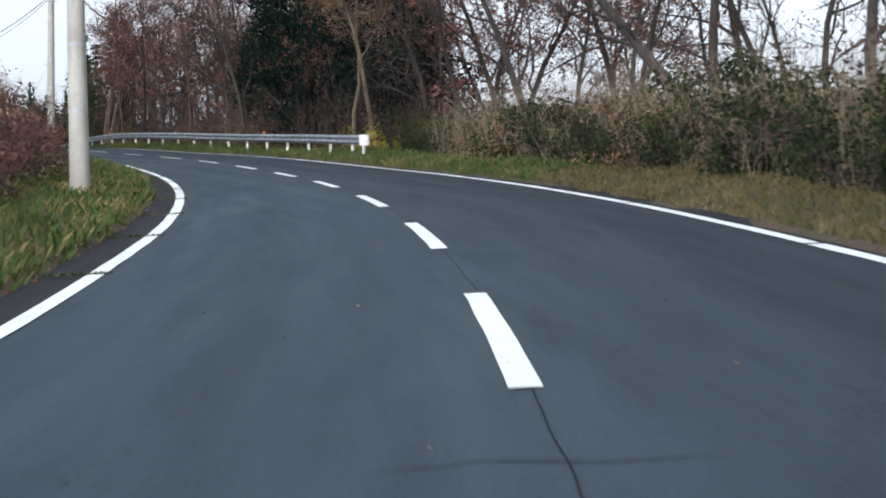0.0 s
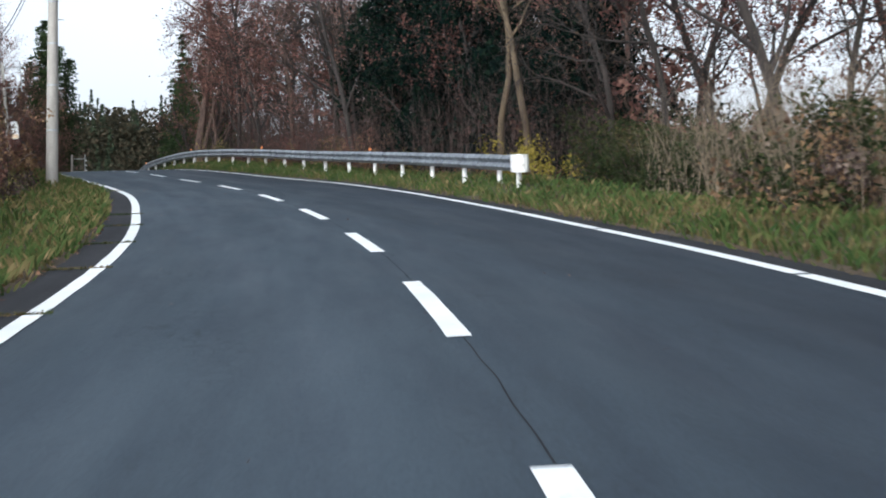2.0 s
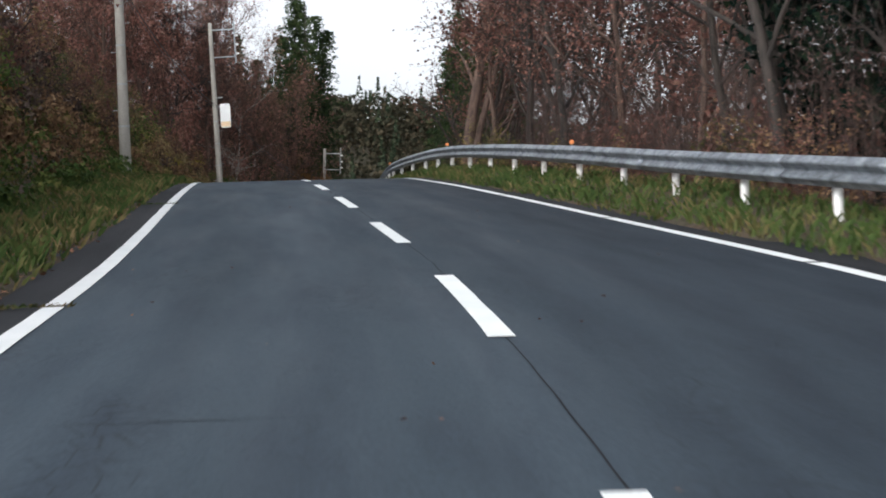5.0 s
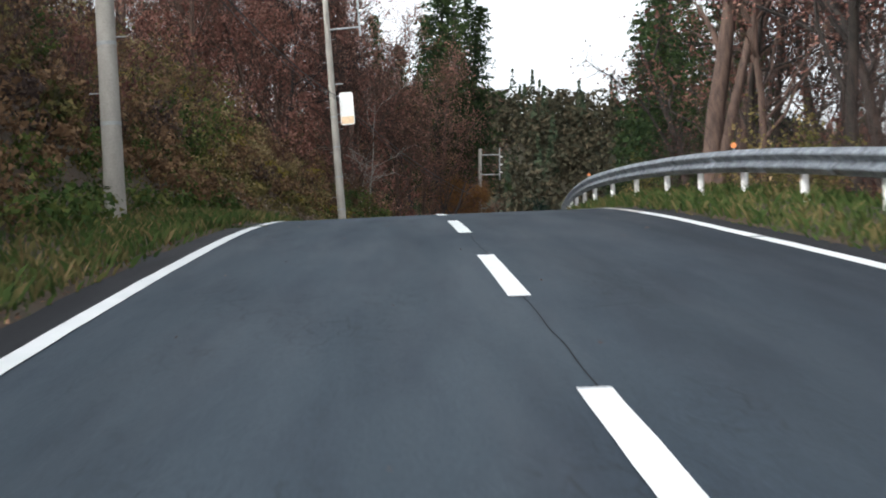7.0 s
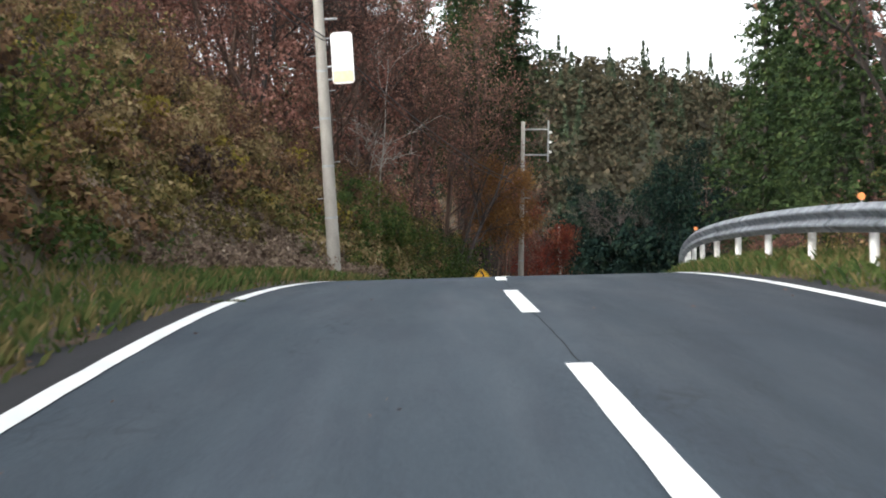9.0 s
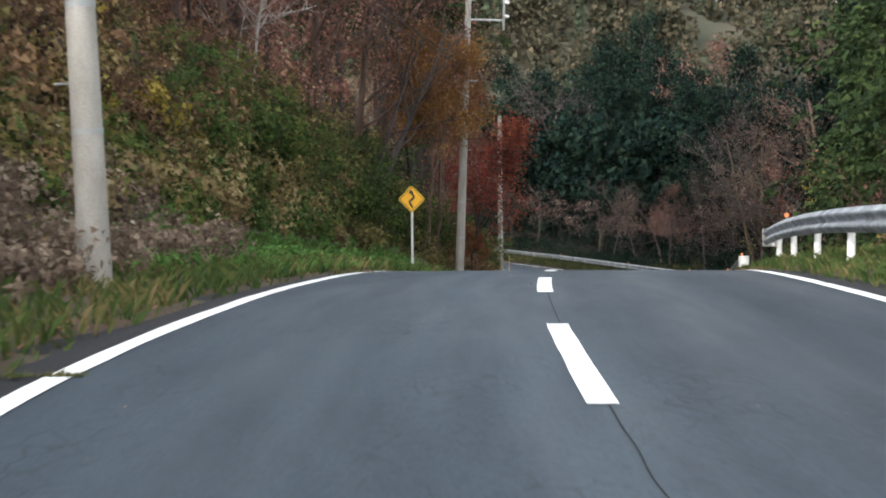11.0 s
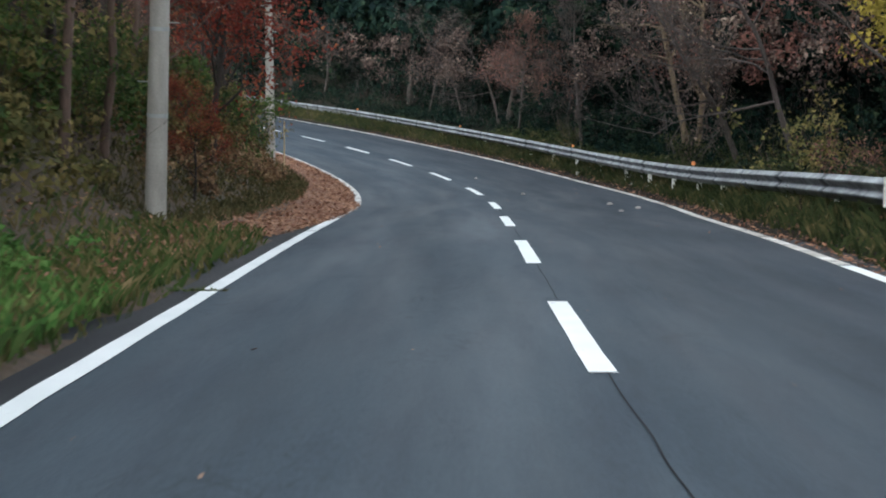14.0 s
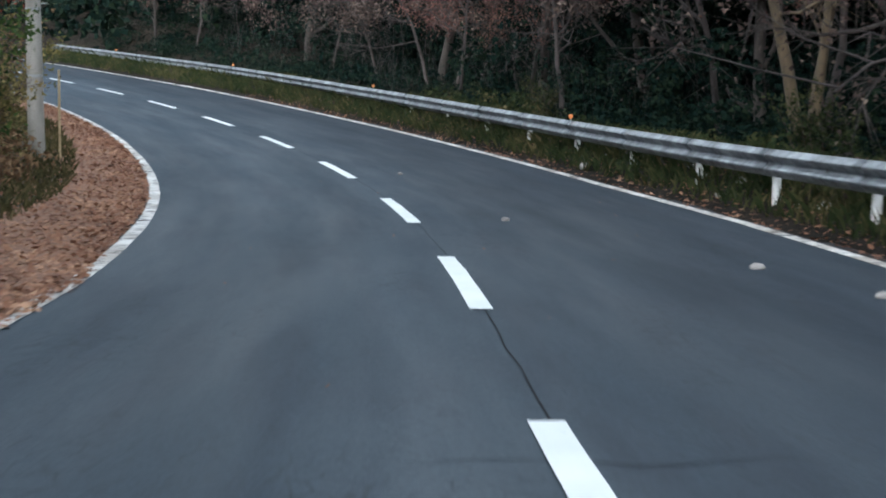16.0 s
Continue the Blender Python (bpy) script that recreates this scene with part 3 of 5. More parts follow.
def end_cap(s, way):
    """Rounded sleeve round the beam's end, turned back behind the post."""
    o = float(np.interp(s, *RAIL)) - 0.16
    v, f = [], []
    turn = [(-0.12, -0.088), (0.06, -0.09), (0.2, -0.085), (0.29, -0.045), (0.33, 0.02), (0.335, 0.1), (0.31, 0.18), (0.24, 0.23), (0.12, 0.245), (0.0, 0.245)]
    for along, back in turn:
        for z in (-0.19, -0.185, 0.185, 0.19):
            inset = 0.008 if abs(z) > 0.187 else 0.0
            v.append(on_road(s + way * (along - inset), o + back + inset * 0.5, 0.77 + z))
    for i in range(len(turn) - 1):
        for j in range(3):
            a = 4 * i + j
            f.append((a, a + 4, a + 5, a + 1))
    top = [4 * i + 3 for i in range(len(turn))]
    low = [4 * i for i in range(len(turn))]
    f += [tuple(top), tuple(reversed(low))]
    me = mesh_of("end_cap", v, f, WHITE, False)
    return me


def guardrail(s0, s1, posts, reflect, caps, label):
    root = thing("guardrail", on_road(s0, float(np.interp(s0, *RAIL))), 0, label, "guardrail", "roadside guardrails")
    inv = root.matrix_world.inverted()

    def put(name, me, m, parent=root, lab=""):
        ob = part(name, me, parent, lab)
        ob.matrix_parent_inverse = inv if parent is root else Matrix()
        ob.matrix_basis = m
        return ob

    s = s0
    while s < s1 - 0.5:
        e = min(s + 4.0, s1)
        put("beam", beam(s, e + (0.12 if e < s1 else 0.0)), Matrix())
        s = e
    for s in posts:
        o = float(np.interp(s, *RAIL))
        p = on_road(s, o)
        lean = random.uniform(-1.2, 1.2)
        put("post", POST, pose(p.x, p.y, p.z, lean, random.uniform(-1.2, 1.2), heading(s)))
        q = on_road(s, o - 0.1, 0.77)
        put("bracket", BRACKET, pose(q.x, q.y, q.z, 0, 0, heading(s)))
        if reflect(s):
            q = on_road(s, o - 0.14, 1.02)
            put("reflector", REFLECTOR, pose(q.x, q.y, q.z, 0, 0, heading(s)), root, "small round amber reflector")
            put("reflector_stem", STEM, pose(q.x, q.y, q.z - 0.065, 0, 0, heading(s)))
    for end, way in caps:
        put("end_cap", end_cap(end, way), Matrix(), root, "white rounded end piece")
    return root


stem_bm = rod((0, 0, -0.03), (0, 0, 0.03), 0.012, sides=8)
STEM = bpy.data.meshes.new("reflector_stem")
stem_bm.to_mesh(STEM)
stem_bm.free()
STEM.materials.append(STEEL)
random.seed(21)
guardrail(41.5, 165.6, [42.0] + [44.0 + 4.0 * k for k in range(31)], lambda s: s % 20 == 0, [(41.5, -1), (165.6, 1)], "weathered grey steel guardrail on white posts along the verge")
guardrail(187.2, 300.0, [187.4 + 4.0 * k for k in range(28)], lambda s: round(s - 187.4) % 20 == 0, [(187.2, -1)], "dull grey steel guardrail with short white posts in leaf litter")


# ---- utility poles, cables, signs ----
def utility_pole(s, o, height, radius, lean=(0, 0), rack=None, board=False, bands=True, label="round grey concrete utility pole in the grass verge"):
    base = ground(s, o)
    root = thing("utility_pole", (base.x, base.y, base.z - 0.3), heading(s), label, "utility pole", "poles along the road")
    root.matrix_world = root.matrix_world @ pose(0, 0, 0, lean[0], lean[1], 0)
    h = height + 0.3
    bm = bmesh.new()
    levels = 9
    rings = []
    for i in range(levels):
        r = radius * (1 - 0.42 * i / (levels - 1))
        rings.append([bm.verts.new((r * math.cos(a), r * math.sin(a), h * i / (levels - 1))) for a in [2 * math.pi * k / 20 for k in range(20)]])
    for a, c in zip(rings, rings[1:]):
        for k in range(20):
            bm.faces.new((a[k], a[(k + 1) % 20], c[(k + 1) % 20], c[k])).smooth = True
    bm.faces.new(rings[-1])
    part("shaft", (bm, CONCRETE), root)
    if bands:
        for z in (1.6, 2.9, 4.1, 5.3):
            if z < height - 1:
                r = radius * (1 - 0.42 * (z + 0.3) / h) + 0.006
                bm = rod((0, 0, z + 0.27), (0, 0, z + 0.33), r, r, 20)
                part("band", (bm, STEEL), root, "thin steel strap")
    for i in range(int((height - 2.2) / 0.9)):
        z = 2.4 + 0.9 * i
        sx = 1 if i % 2 else -1
        r = radius * (1 - 0.42 * z / h)
        part("step_bolt", (rod((sx * r * 0.7, 0, z), (sx * (r + 0.16), 0, z), 0.011, sides=6), STEEL), root)
    if rack:
        bottom, top, reach = rack
        for z in (bottom, top):
            part("arm", (rod((0, 0, z + 0.3), (reach, 0, z + 0.3), 0.04, sides=8), STEEL), root)
        part("rack_bar", (rod((reach, 0, bottom - 0.05), (reach, 0, top + 0.75), 0.045, sides=8), STEEL), root)
        for i in range(3):
            z = bottom + 0.45 + 0.5 * i
            bm = rod((reach + 0.04, 0, z), (reach + 0.12, 0, z), 0.05, 0.07, 10)
            rod((reach + 0.12, 0, z), (reach + 0.2, 0, z), 0.07, 0.035, 10, bm)
            part("insulator", (bm, PORCELAIN), root, "white porcelain insulator")
        for z in (bottom - 1.9, bottom - 3.1):
            part("bracket", (rod((0, 0, z), (radius + 0.28, 0, z), 0.03, sides=8), STEEL), root)
    if board:
        at, wid, tall = board
        bm = bmesh.new()
        pts = []
        rad = 0.1
        for cx, cz, a0 in ((wid / 2 - rad, tall / 2 - rad, 0), (-wid / 2 + rad, tall / 2 - rad, 90), (-wid / 2 + rad, -tall / 2 + rad, 180), (wid / 2 - rad, -tall / 2 + rad, 270)):
            pts += [(cx + rad * math.cos(radians(a0 + 15 * k)), cz + rad * math.sin(radians(a0 + 15 * k))) for k in range(7)]
        x0 = radius * 0.8 + 0.12 + wid / 2
        front = [bm.verts.new((x0 + x, -0.03, at + 0.3 + z)) for x, z in pts]
        back = [bm.verts.new((x0 + x, 0.03, at + 0.3 + z)) for x, z in pts]
        bm.faces.new(front)
        bm.faces.new(back[::-1])
        for k in range(len(pts)):
            bm.faces.new((front[k], back[k], back[(k + 1) % len(pts)], front[(k + 1) % len(pts)]))
        plate = part("signboard", (bm, BOARD), root, "upright white rounded signboard with an orange foot")
        part("stripe", (box(wid - 0.05, 0.006, tall * 0.22, (x0, -0.036, at + 0.3 - tall * 0.36), 0.002), BOARD_ORANGE), plate)
        for z in (at - tall * 0.4, at + tall * 0.4):
            part("bracket", (rod((0, 0, z + 0.3), (x0 - wid / 2 + 0.02, 0, z + 0.3), 0.022, sides=8), STEEL), root)
    return root


utility_pole(12.8, -5.2, 9.5, 0.205, (0, 1.2))
utility_pole(57.2, -5.12, 10.0, 0.18, (0, 2.6))
utility_pole(101.0, -5.36, 10.0, 0.18, (0, -1.0))
utility_pole(144.2, -4.62, 10.7, 0.175, (0, -2.2), (8.8, 10.3, 1.3), (5.6, 0.55, 1.3), True, "concrete utility pole with an insulator rack and a white signboard")
utility_pole(192.3, -5.5, 11.2, 0.17, (0, 2.4), (9.5, 10.8, 1.3), label="concrete utility pole with an insulator rack under autumn trees")
utility_pole(229.6, -5.7, 9.5, 0.17, label="concrete utility pole beside a leaf-strewn curve")


def cable(a, b, sag, r=0.022):
    a, b = Vector(a), Vector(b)
    bm = bmesh.new()
    prev = None
    for i in range(25):
        u = i / 24
        p = a.lerp(b, u) - Vector((0, 0, sag * 4 * u * (1 - u)))
        loop = [bm.verts.new(p + Vector((r * math.cos(2.1 * k), 0, r * math.sin(2.1 * k)))) for k in range(3)]
        if prev:
            for k in range(3):
                bm.faces.new((prev[k], prev[(k + 1) % 3], loop[(k + 1) % 3], loop[k]))
        prev = loop
    data = bpy.data.meshes.new("cable")
    bm.to_mesh(data)
    bm.free()
    data.materials.append(CABLE)
    return tagged(new("overhead_cable", data), "black cable strung between utility poles", "cable", "overhead cables")


hang = [(s, o, z) for s, o, z in ((12.9, -5.1, 6.6), (56.7, -5.15, 6.8), (101.0, -5.66, 6.6), (144.2, -4.75, 6.3), (192.3, -5.55, 8.4), (229.6, -5.7, 6.8))]
for (s0, o0, z0), (s1, o1, z1) in zip(hang, hang[1:]):
    cable(on_road(s0, o0, z0), on_road(s1, o1, z1), 0.5)
    cable(on_road(s0, o0, z0 - 0.12), on_road(s1, o1, z1 - 0.1), 0.62, 0.015)


def warning_sign(s, o):
    base = ground(s, o)
    root = thing("warning_sign", base, heading(s) + 4, "yellow diamond winding-road sign on a white post", "road sign")
    part("post", (rod((0, 0.05, -0.3), (0, 0.05, 2.55), 0.038, sides=14), WHITE), root, "white steel tube")
    bm = bmesh.new()
    half = 0.41
    cut = 0.055
    pts = []
    for k in range(4):
        c, d = Vector((math.cos(k * math.pi / 2), math.sin(k * math.pi / 2))) * half, None
        nxt = Vector((math.cos((k + 1) * math.pi / 2), math.sin((k + 1) * math.pi / 2))) * half
        prv = Vector((math.cos((k - 1) * math.pi / 2), math.sin((k - 1) * math.pi / 2))) * half
        pts += [c + (prv - c).normalized() * cut, c + (prv + nxt - 2 * c).normalized() * cut * 0.45, c + (nxt - c).normalized() * cut]
    fr = [bm.verts.new((x, -0.012, z + 2.25)) for x, z in pts]
    bk = [bm.verts.new((x, 0.008, z + 2.25)) for x, z in pts]
    bm.faces.new(fr)
    bm.faces.new(bk[::-1])
    for k in range(len(pts)):
        bm.faces.new((fr[k], bk[k], bk[(k + 1) % len(pts)], fr[(k + 1) % len(pts)]))
    plate = part("plate", (bm, YELLOW), root, "yellow diamond plate")
    # black border line
    bm = bmesh.new()
    o1, o2 = 0.365, 0.343
    ring_a = [bm.verts.new((o1 * math.cos(k * math.pi / 2), -0.016, 2.25 + o1 * math.sin(k * math.pi / 2))) for k in range(4)]
    ring_b = [bm.verts.new((o2 * math.cos(k * math.pi / 2), -0.016, 2.25 + o2 * math.sin(k * math.pi / 2))) for k in range(4)]
    for k in range(4):
        bm.faces.new((ring_a[k], ring_a[(k + 1) % 4], ring_b[(k + 1) % 4], ring_b[k]))
    part("border", (bm, BLACK), plate)
    # winding arrow
    bm = bmesh.new()
    line = [(0.026, -0.26), (0.0, -0.195), (-0.058, -0.117), (-0.052, -0.052), (0.026, 0.0), (0.071, 0.052), (0.052, 0.117), (0.0, 0.17)]
    wide = 0.031
    prev = None
    for i, (x, z) in enumerate(line):
        a = Vector(line[max(i - 1, 0)])
        c = Vector(line[min(i + 1, len(line) - 1)])
        d = (c - a).normalized()
        nrm = Vector((d.y, -d.x)) * wide
        pair = [bm.verts.new((x + sgn * nrm.x, -0.017, 2.25 + z + sgn * nrm.y)) for sgn in (-1, 1)]
        if prev:
            bm.faces.new((prev[0], prev[1], pair[1], pair[0]))
        prev = pair
    bm.faces.new([bm.verts.new((x, -0.017, 2.25 + z)) for x, z in ((-0.085, 0.15), (0.065, 0.195), (-0.035, 0.29))])
    part("arrow", (bm, BLACK), plate)
    for z in (2.12, 2.38):
        part("clamp", (box(0.1, 0.07, 0.03, (0, 0.04, z), 0.004), STEEL), root)
    return root


warning_sign(180.0, -5.42)

# thin cane marker at the curve
base = ground(28.0, -5.75)
marker = thing("marker_stake", base, 0, "thin weathered wooden stake with a dark cap on the bank", "stake")
part("stake", (rod((0, 0, -0.25), (-0.05, 0, 1.25), 0.032, 0.028, 10), BAMBOO), marker)
part("cap", (rod((-0.05, 0, 1.25), (-0.052, 0, 1.31), 0.042, 0.036, 10), BLACK), marker, "dark plastic cap")
base = ground(229.3, -5.25)
marker = thing("marker_stake", base, 0, "thin pale cane stake at the inside of the curve", "stake")
part("stake", (rod((0, 0, -0.2), (0.02, 0, 1.75), 0.028, 0.022, 10), BAMBOO), marker)

# stones on the road and verge
random.seed(31)


def stone(s, o, r, flat=0.6):
    bm = bmesh.new()
    bmesh.ops.create_icosphere(bm, subdivisions=2, radius=r)
    off = Vector((random.uniform(0, 50), random.uniform(0, 50), 0))
    for q in bm.verts:
        q.co *= 1 + 0.45 * noise.noise(q.co / r * 0.9 + off)
        q.co.z *= flat
    data = bpy.data.meshes.new("stone")
    bm.to_mesh(data)
    bm.free()
    data.materials.append(STONE)
    ob = new("stone", data)
    ri = right_line(s)
    p = on_road(s, o) if left_line(s) < o < ri + 0.3 else ground(s, o)
    ob.matrix_world = pose(p.x, p.y, p.z + r * flat * 0.55, 0, 0, random.uniform(0, 360))
    return tagged(ob, "pale broken stone lying on the asphalt" if o < ri else "pale rough stone half sunk in the verge", "stone", "loose stones")


stone(215.4, 1.2, 0.055)
stone(208.7, 2.8, 0.07)
stone(226.0, 1.0, 0.05)
stone(203.6, 2.6, 0.055)
stone(206.0, 3.2, 0.06)
for k in range(36):
    s = random.uniform(199, 226)
    stone(s, right_line(s) + random.uniform(0.35, 1.6), random.uniform(0.04, 0.12))
for k in range(3):
    stone(random.uniform(111, 116), random.uniform(4.9, 5.4), random.uniform(0.05, 0.09), 0.9)

# ---- plants ----
def triangles(name, v, mat, smooth=False):
    """A mesh of separate triangles from an array of corners, three rows each."""
    v = np.asarray(v, dtype=np.float32).reshape(-1, 3)
    me = bpy.data.meshes.new(name)
    n = len(v) // 3
    me.vertices.add(3 * n)
    me.vertices.foreach_set("co", v.ravel())
    me.loops.add(3 * n)
    me.loops.foreach_set("vertex_index", np.arange(3 * n, dtype=np.int32))
    me.polygons.add(n)
    me.polygons.foreach_set("loop_start", np.arange(0, 3 * n, 3, dtype=np.int32))
    me.materials.append(mat)
    me.update(calc_edges=True)
    return me


def unit(a):
    return a / np.maximum(np.linalg.norm(a, axis=1, keepdims=True), 1e-6)


def leaf_corners(rng, p, size, slim=0.8, way=None, loose=0.6, face=None):
    """Corners of one small leaf at each place of p: at random, roughly along way, or with its blade roughly facing along face."""
    n = len(p)
    if face is None:
        d = unit(rng.normal(size=(n, 3)) if way is None else way + rng.normal(size=(n, 3)) * loose)
        w = unit(np.cross(d, rng.normal(size=(n, 3))))
    else:
        up = unit(face + rng.normal(size=(n, 3)) * loose)
        d = unit(np.cross(up, rng.normal(size=(n, 3))))
        w = np.cross(up, d)
    size = np.asarray(size).reshape(-1, 1)
    side = w * size * slim * 0.5
    return np.stack([p - side - d * size * 0.3, p + side - d * size * 0.3, p + d * size * 0.7], axis=1).reshape(-1, 3)


def stem_corners(rng, a, b, r):
    """Thin tapering stems from a to b, one sliver each, turned at random about their length."""
    d = unit(b - a)
    w = unit(np.cross(d, rng.normal(size=a.shape))) * np.asarray(r).reshape(-1, 1)
    return np.stack([a - w, a + w, b], axis=1).reshape(-1, 3)


class Plant:
    """Gathers tubes, twigs and leaves."""

    def __init__(self, seed):
        self.wood_v, self.wood_f, self.twigs, self.leaves = [], [], [], None
        self.rng = np.random.default_rng(seed)

    def tube(self, pts, r0, r1, sides):
        start = len(self.wood_v)
        n = len(pts)
        for i, p in enumerate(pts):
            d = (pts[min(i + 1, n - 1)] - pts[max(i - 1, 0)]).normalized()
            a = d.orthogonal().normalized()
            b = d.cross(a)
            r = r0 + (r1 - r0) * i / (n - 1)
            for k in range(sides):
                t = 2 * math.pi * k / sides
                self.wood_v.append(p + (a * math.cos(t) + b * math.sin(t)) * r)
            if i:
                o = start + (i - 1) * sides
                for k in range(sides):
                    self.wood_f.append((o + k, o + (k + 1) % sides, o + sides + (k + 1) % sides, o + sides + k))

    def twig(self, a, b, r):
        """A thin tapering spray: two blades crossed along its length."""
        d = (b - a).normalized()
        u = d.orthogonal().normalized() * r * 1.4
        w = d.cross(u)
        k = len(self.wood_v)
        self.wood_v += [a - u, a + u, b, a - w, a + w]
        self.wood_f += [(k, k + 1, k + 2), (k + 3, k + 4, k + 2)]
        self.twigs.append((*a, *b))

    def clothe(self, count, size, scatter, slim=0.8, droop=0.0, along=False):
        """Leaves set round every twig."""
        t = np.repeat(np.array(self.twigs), count, axis=0)
        a, b = t[:, :3], t[:, 3:]
        u = self.rng.random((len(t), 1))
        p = a + (b - a) * u + self.rng.normal(size=a.shape) * scatter
        way = unit(b - a) + np.array((0, 0, -droop)) if along else None
        self.leaves = leaf_corners(self.rng, p, size * self.rng.uniform(0.6, 1.35, len(t)), slim, way)
        return self


def crooked(p, d, length, bend, lift, parts):
    pts = [p.copy()]
    d = d.normalized()
    for i in range(parts):
        d = (d + Vector((random.gauss(0, bend), random.gauss(0, bend), random.gauss(0, bend) + lift))).normalized()
        p = p + d * (length / parts)
        pts.append(p)
    return pts, d


def around(d, angle):
    a = d.orthogonal().normalized()
    a.rotate(Matrix.Rotation(random.uniform(0, 6.28), 3, d))
    return (d * math.cos(angle) + a * math.sin(angle)).normalized()


def broadleaf(seed, height, radius, fork, spread, limbs, subs, twigs, leaves, size, lean=0.06, open_angle=(0.6, 1.15), scatter=0.17, lift=0.09):
    random.seed(seed)
    q = Plant(seed)
    trunk, d = crooked(Vector((0, 0, -0.4)), Vector((random.gauss(0, lean), random.gauss(0, lean), 1)), height * 0.92, 0.09, 0.03, 9)
    q.tube(trunk, radius, radius * 0.22, 8)
    for i in range(limbs):
        u = fork + (1 - fork) * (i + random.random()) / limbs
        k = min(int(u * 9), 8)
        p = trunk[k].lerp(trunk[k + 1], u * 9 - k)
        reach = height * spread * (1.15 - 0.75 * u) * random.uniform(0.7, 1.2)
        limb, ld = crooked(p, around((trunk[k + 1] - trunk[k]).normalized(), random.uniform(*open_angle)), reach, 0.2, lift, 5)
        q.tube(limb, radius * (0.5 - 0.28 * u), 0.014, 5)
        for j in range(subs):
            w = 0.3 + 0.7 * (j + random.random()) / subs
            m = min(int(w * 5), 4)
            sp = limb[m].lerp(limb[m + 1], w * 5 - m)
            sub, sd = crooked(sp, around((limb[m + 1] - limb[m]).normalized(), random.uniform(0.4, 1.0)), reach * random.uniform(0.3, 0.55), 0.2, lift * 0.7, 2)
            q.tube(sub, 0.018, 0.006, 3)
            for t in range(twigs):
                tw, td = crooked(sub[random.randint(1, 2)], around(sd, random.uniform(0.3, 1.1)), random.uniform(0.5, 1.2), 0.25, 0.03, 1)
                q.twig(tw[0], tw[-1], 0.008)
    return q.clothe(leaves, size, scatter)


def conifer(seed, height, radius, reach, first=0.1):
    """Cedar: whorls of drooping fronds, each a spray of short needles shoots, with gaps between the whorls."""
    random.seed(seed)
    q = Plant(seed)
    trunk, d = crooked(Vector((0, 0, -0.4)), Vector((0, 0, 1)), height + 0.4, 0.012, 0.02, 8)
    q.tube(trunk, radius, 0.03, 7)
    levels = int(height * 1.7)
    for i in range(levels):
        u = first + (1 - first) * i / levels
        z = height * u
        span = reach * ((1 - u) / (1 - first)) ** 0.8 * random.uniform(0.6, 1.2) + 0.25
        for k in range(8):
            a = random.uniform(0, 6.28)
            way = Vector((math.cos(a), math.sin(a), random.uniform(-0.25, 0.2)))
            long = span * random.uniform(0.6, 1.1)
            base, mid = Vector((0, 0, z)), Vector((0, 0, z)) + way * long * 0.55
            tip = mid + way * long * 0.5 + Vector((0, 0, -0.22 * long))
            q.twig(base, mid, 0.014)
            for m in range(max(int(long * 3.0), 2)):
                w = random.uniform(0.15, 1.0)
                p = base.lerp(mid, w * 1.8) if w < 0.55 else mid.lerp(tip, (w - 0.55) / 0.45)
                e = p + (way + Vector((random.gauss(0, 0.6), random.gauss(0, 0.6), random.uniform(-0.7, 0.1)))).normalized() * random.uniform(0.25, 0.5)
                q.twig(p, e, 0.006)
    return q.clothe(8, 0.2, 0.08, 0.6, 0.3, True)


def shrub(seed, height, spread, stems, leaves, size, upright=0.5):
    random.seed(seed)
    q = Plant(seed)
    for i in range(stems):
        a = random.uniform(0, 6.28)
        d = Vector((math.cos(a) * spread, math.sin(a) * spread, height * random.uniform(upright, 1.1)))
        p = Vector((math.cos(a), math.sin(a), 0)) * random.uniform(0, 0.35 * spread) - Vector((0, 0, 0.15))
        stem, sd = crooked(p, d, height * random.uniform(0.6, 1.15), 0.16, 0.02, 3)
        q.tube(stem, 0.013, 0.004, 3)
        for j in range(6):
            m = random.randint(0, 2)
            tw, td = crooked(stem[m].lerp(stem[m + 1], random.random()), around((stem[m + 1] - stem[m]).normalized(), random.uniform(0.3, 1.0)), height * random.uniform(0.2, 0.45), 0.2, 0.05, 1)
            q.twig(tw[0], tw[-1], 0.006)
    return q.clothe(leaves, size, 0.1)


def tall_grass(seed, height, count):
    random.seed(seed)
    q = Plant(seed)
    v = []
    for i in range(count):
        a = random.uniform(0, 6.28)
        lean = random.uniform(0.1, 0.75)
        h = height * random.uniform(0.6, 1.1)
        w = random.uniform(0.008, 0.016)
        p = Vector((random.gauss(0, 0.14), random.gauss(0, 0.14), -0.05))
        side = Vector((-math.sin(a), math.cos(a), 0)) * w
        pts = [p + Vector((math.cos(a) * lean * h * u * u, math.sin(a) * lean * h * u * u, h * u * (1 - 0.25 * lean * u))) for u in (0, 0.45, 1.0)]
        v += [pts[0] - side, pts[0] + side, pts[1] + side, pts[0] - side, pts[1] + side, pts[1] - side, pts[1] - side, pts[1] + side, pts[2]]
    q.leaves = np.array(v)
    return q


MODELS = {}


def model(key, q, wood, leaf):
    w = mesh_of("trunk", q.wood_v, q.wood_f, wood, True) if q.wood_f else None
    MODELS[key] = (w, triangles("crown", q.leaves, leaf))


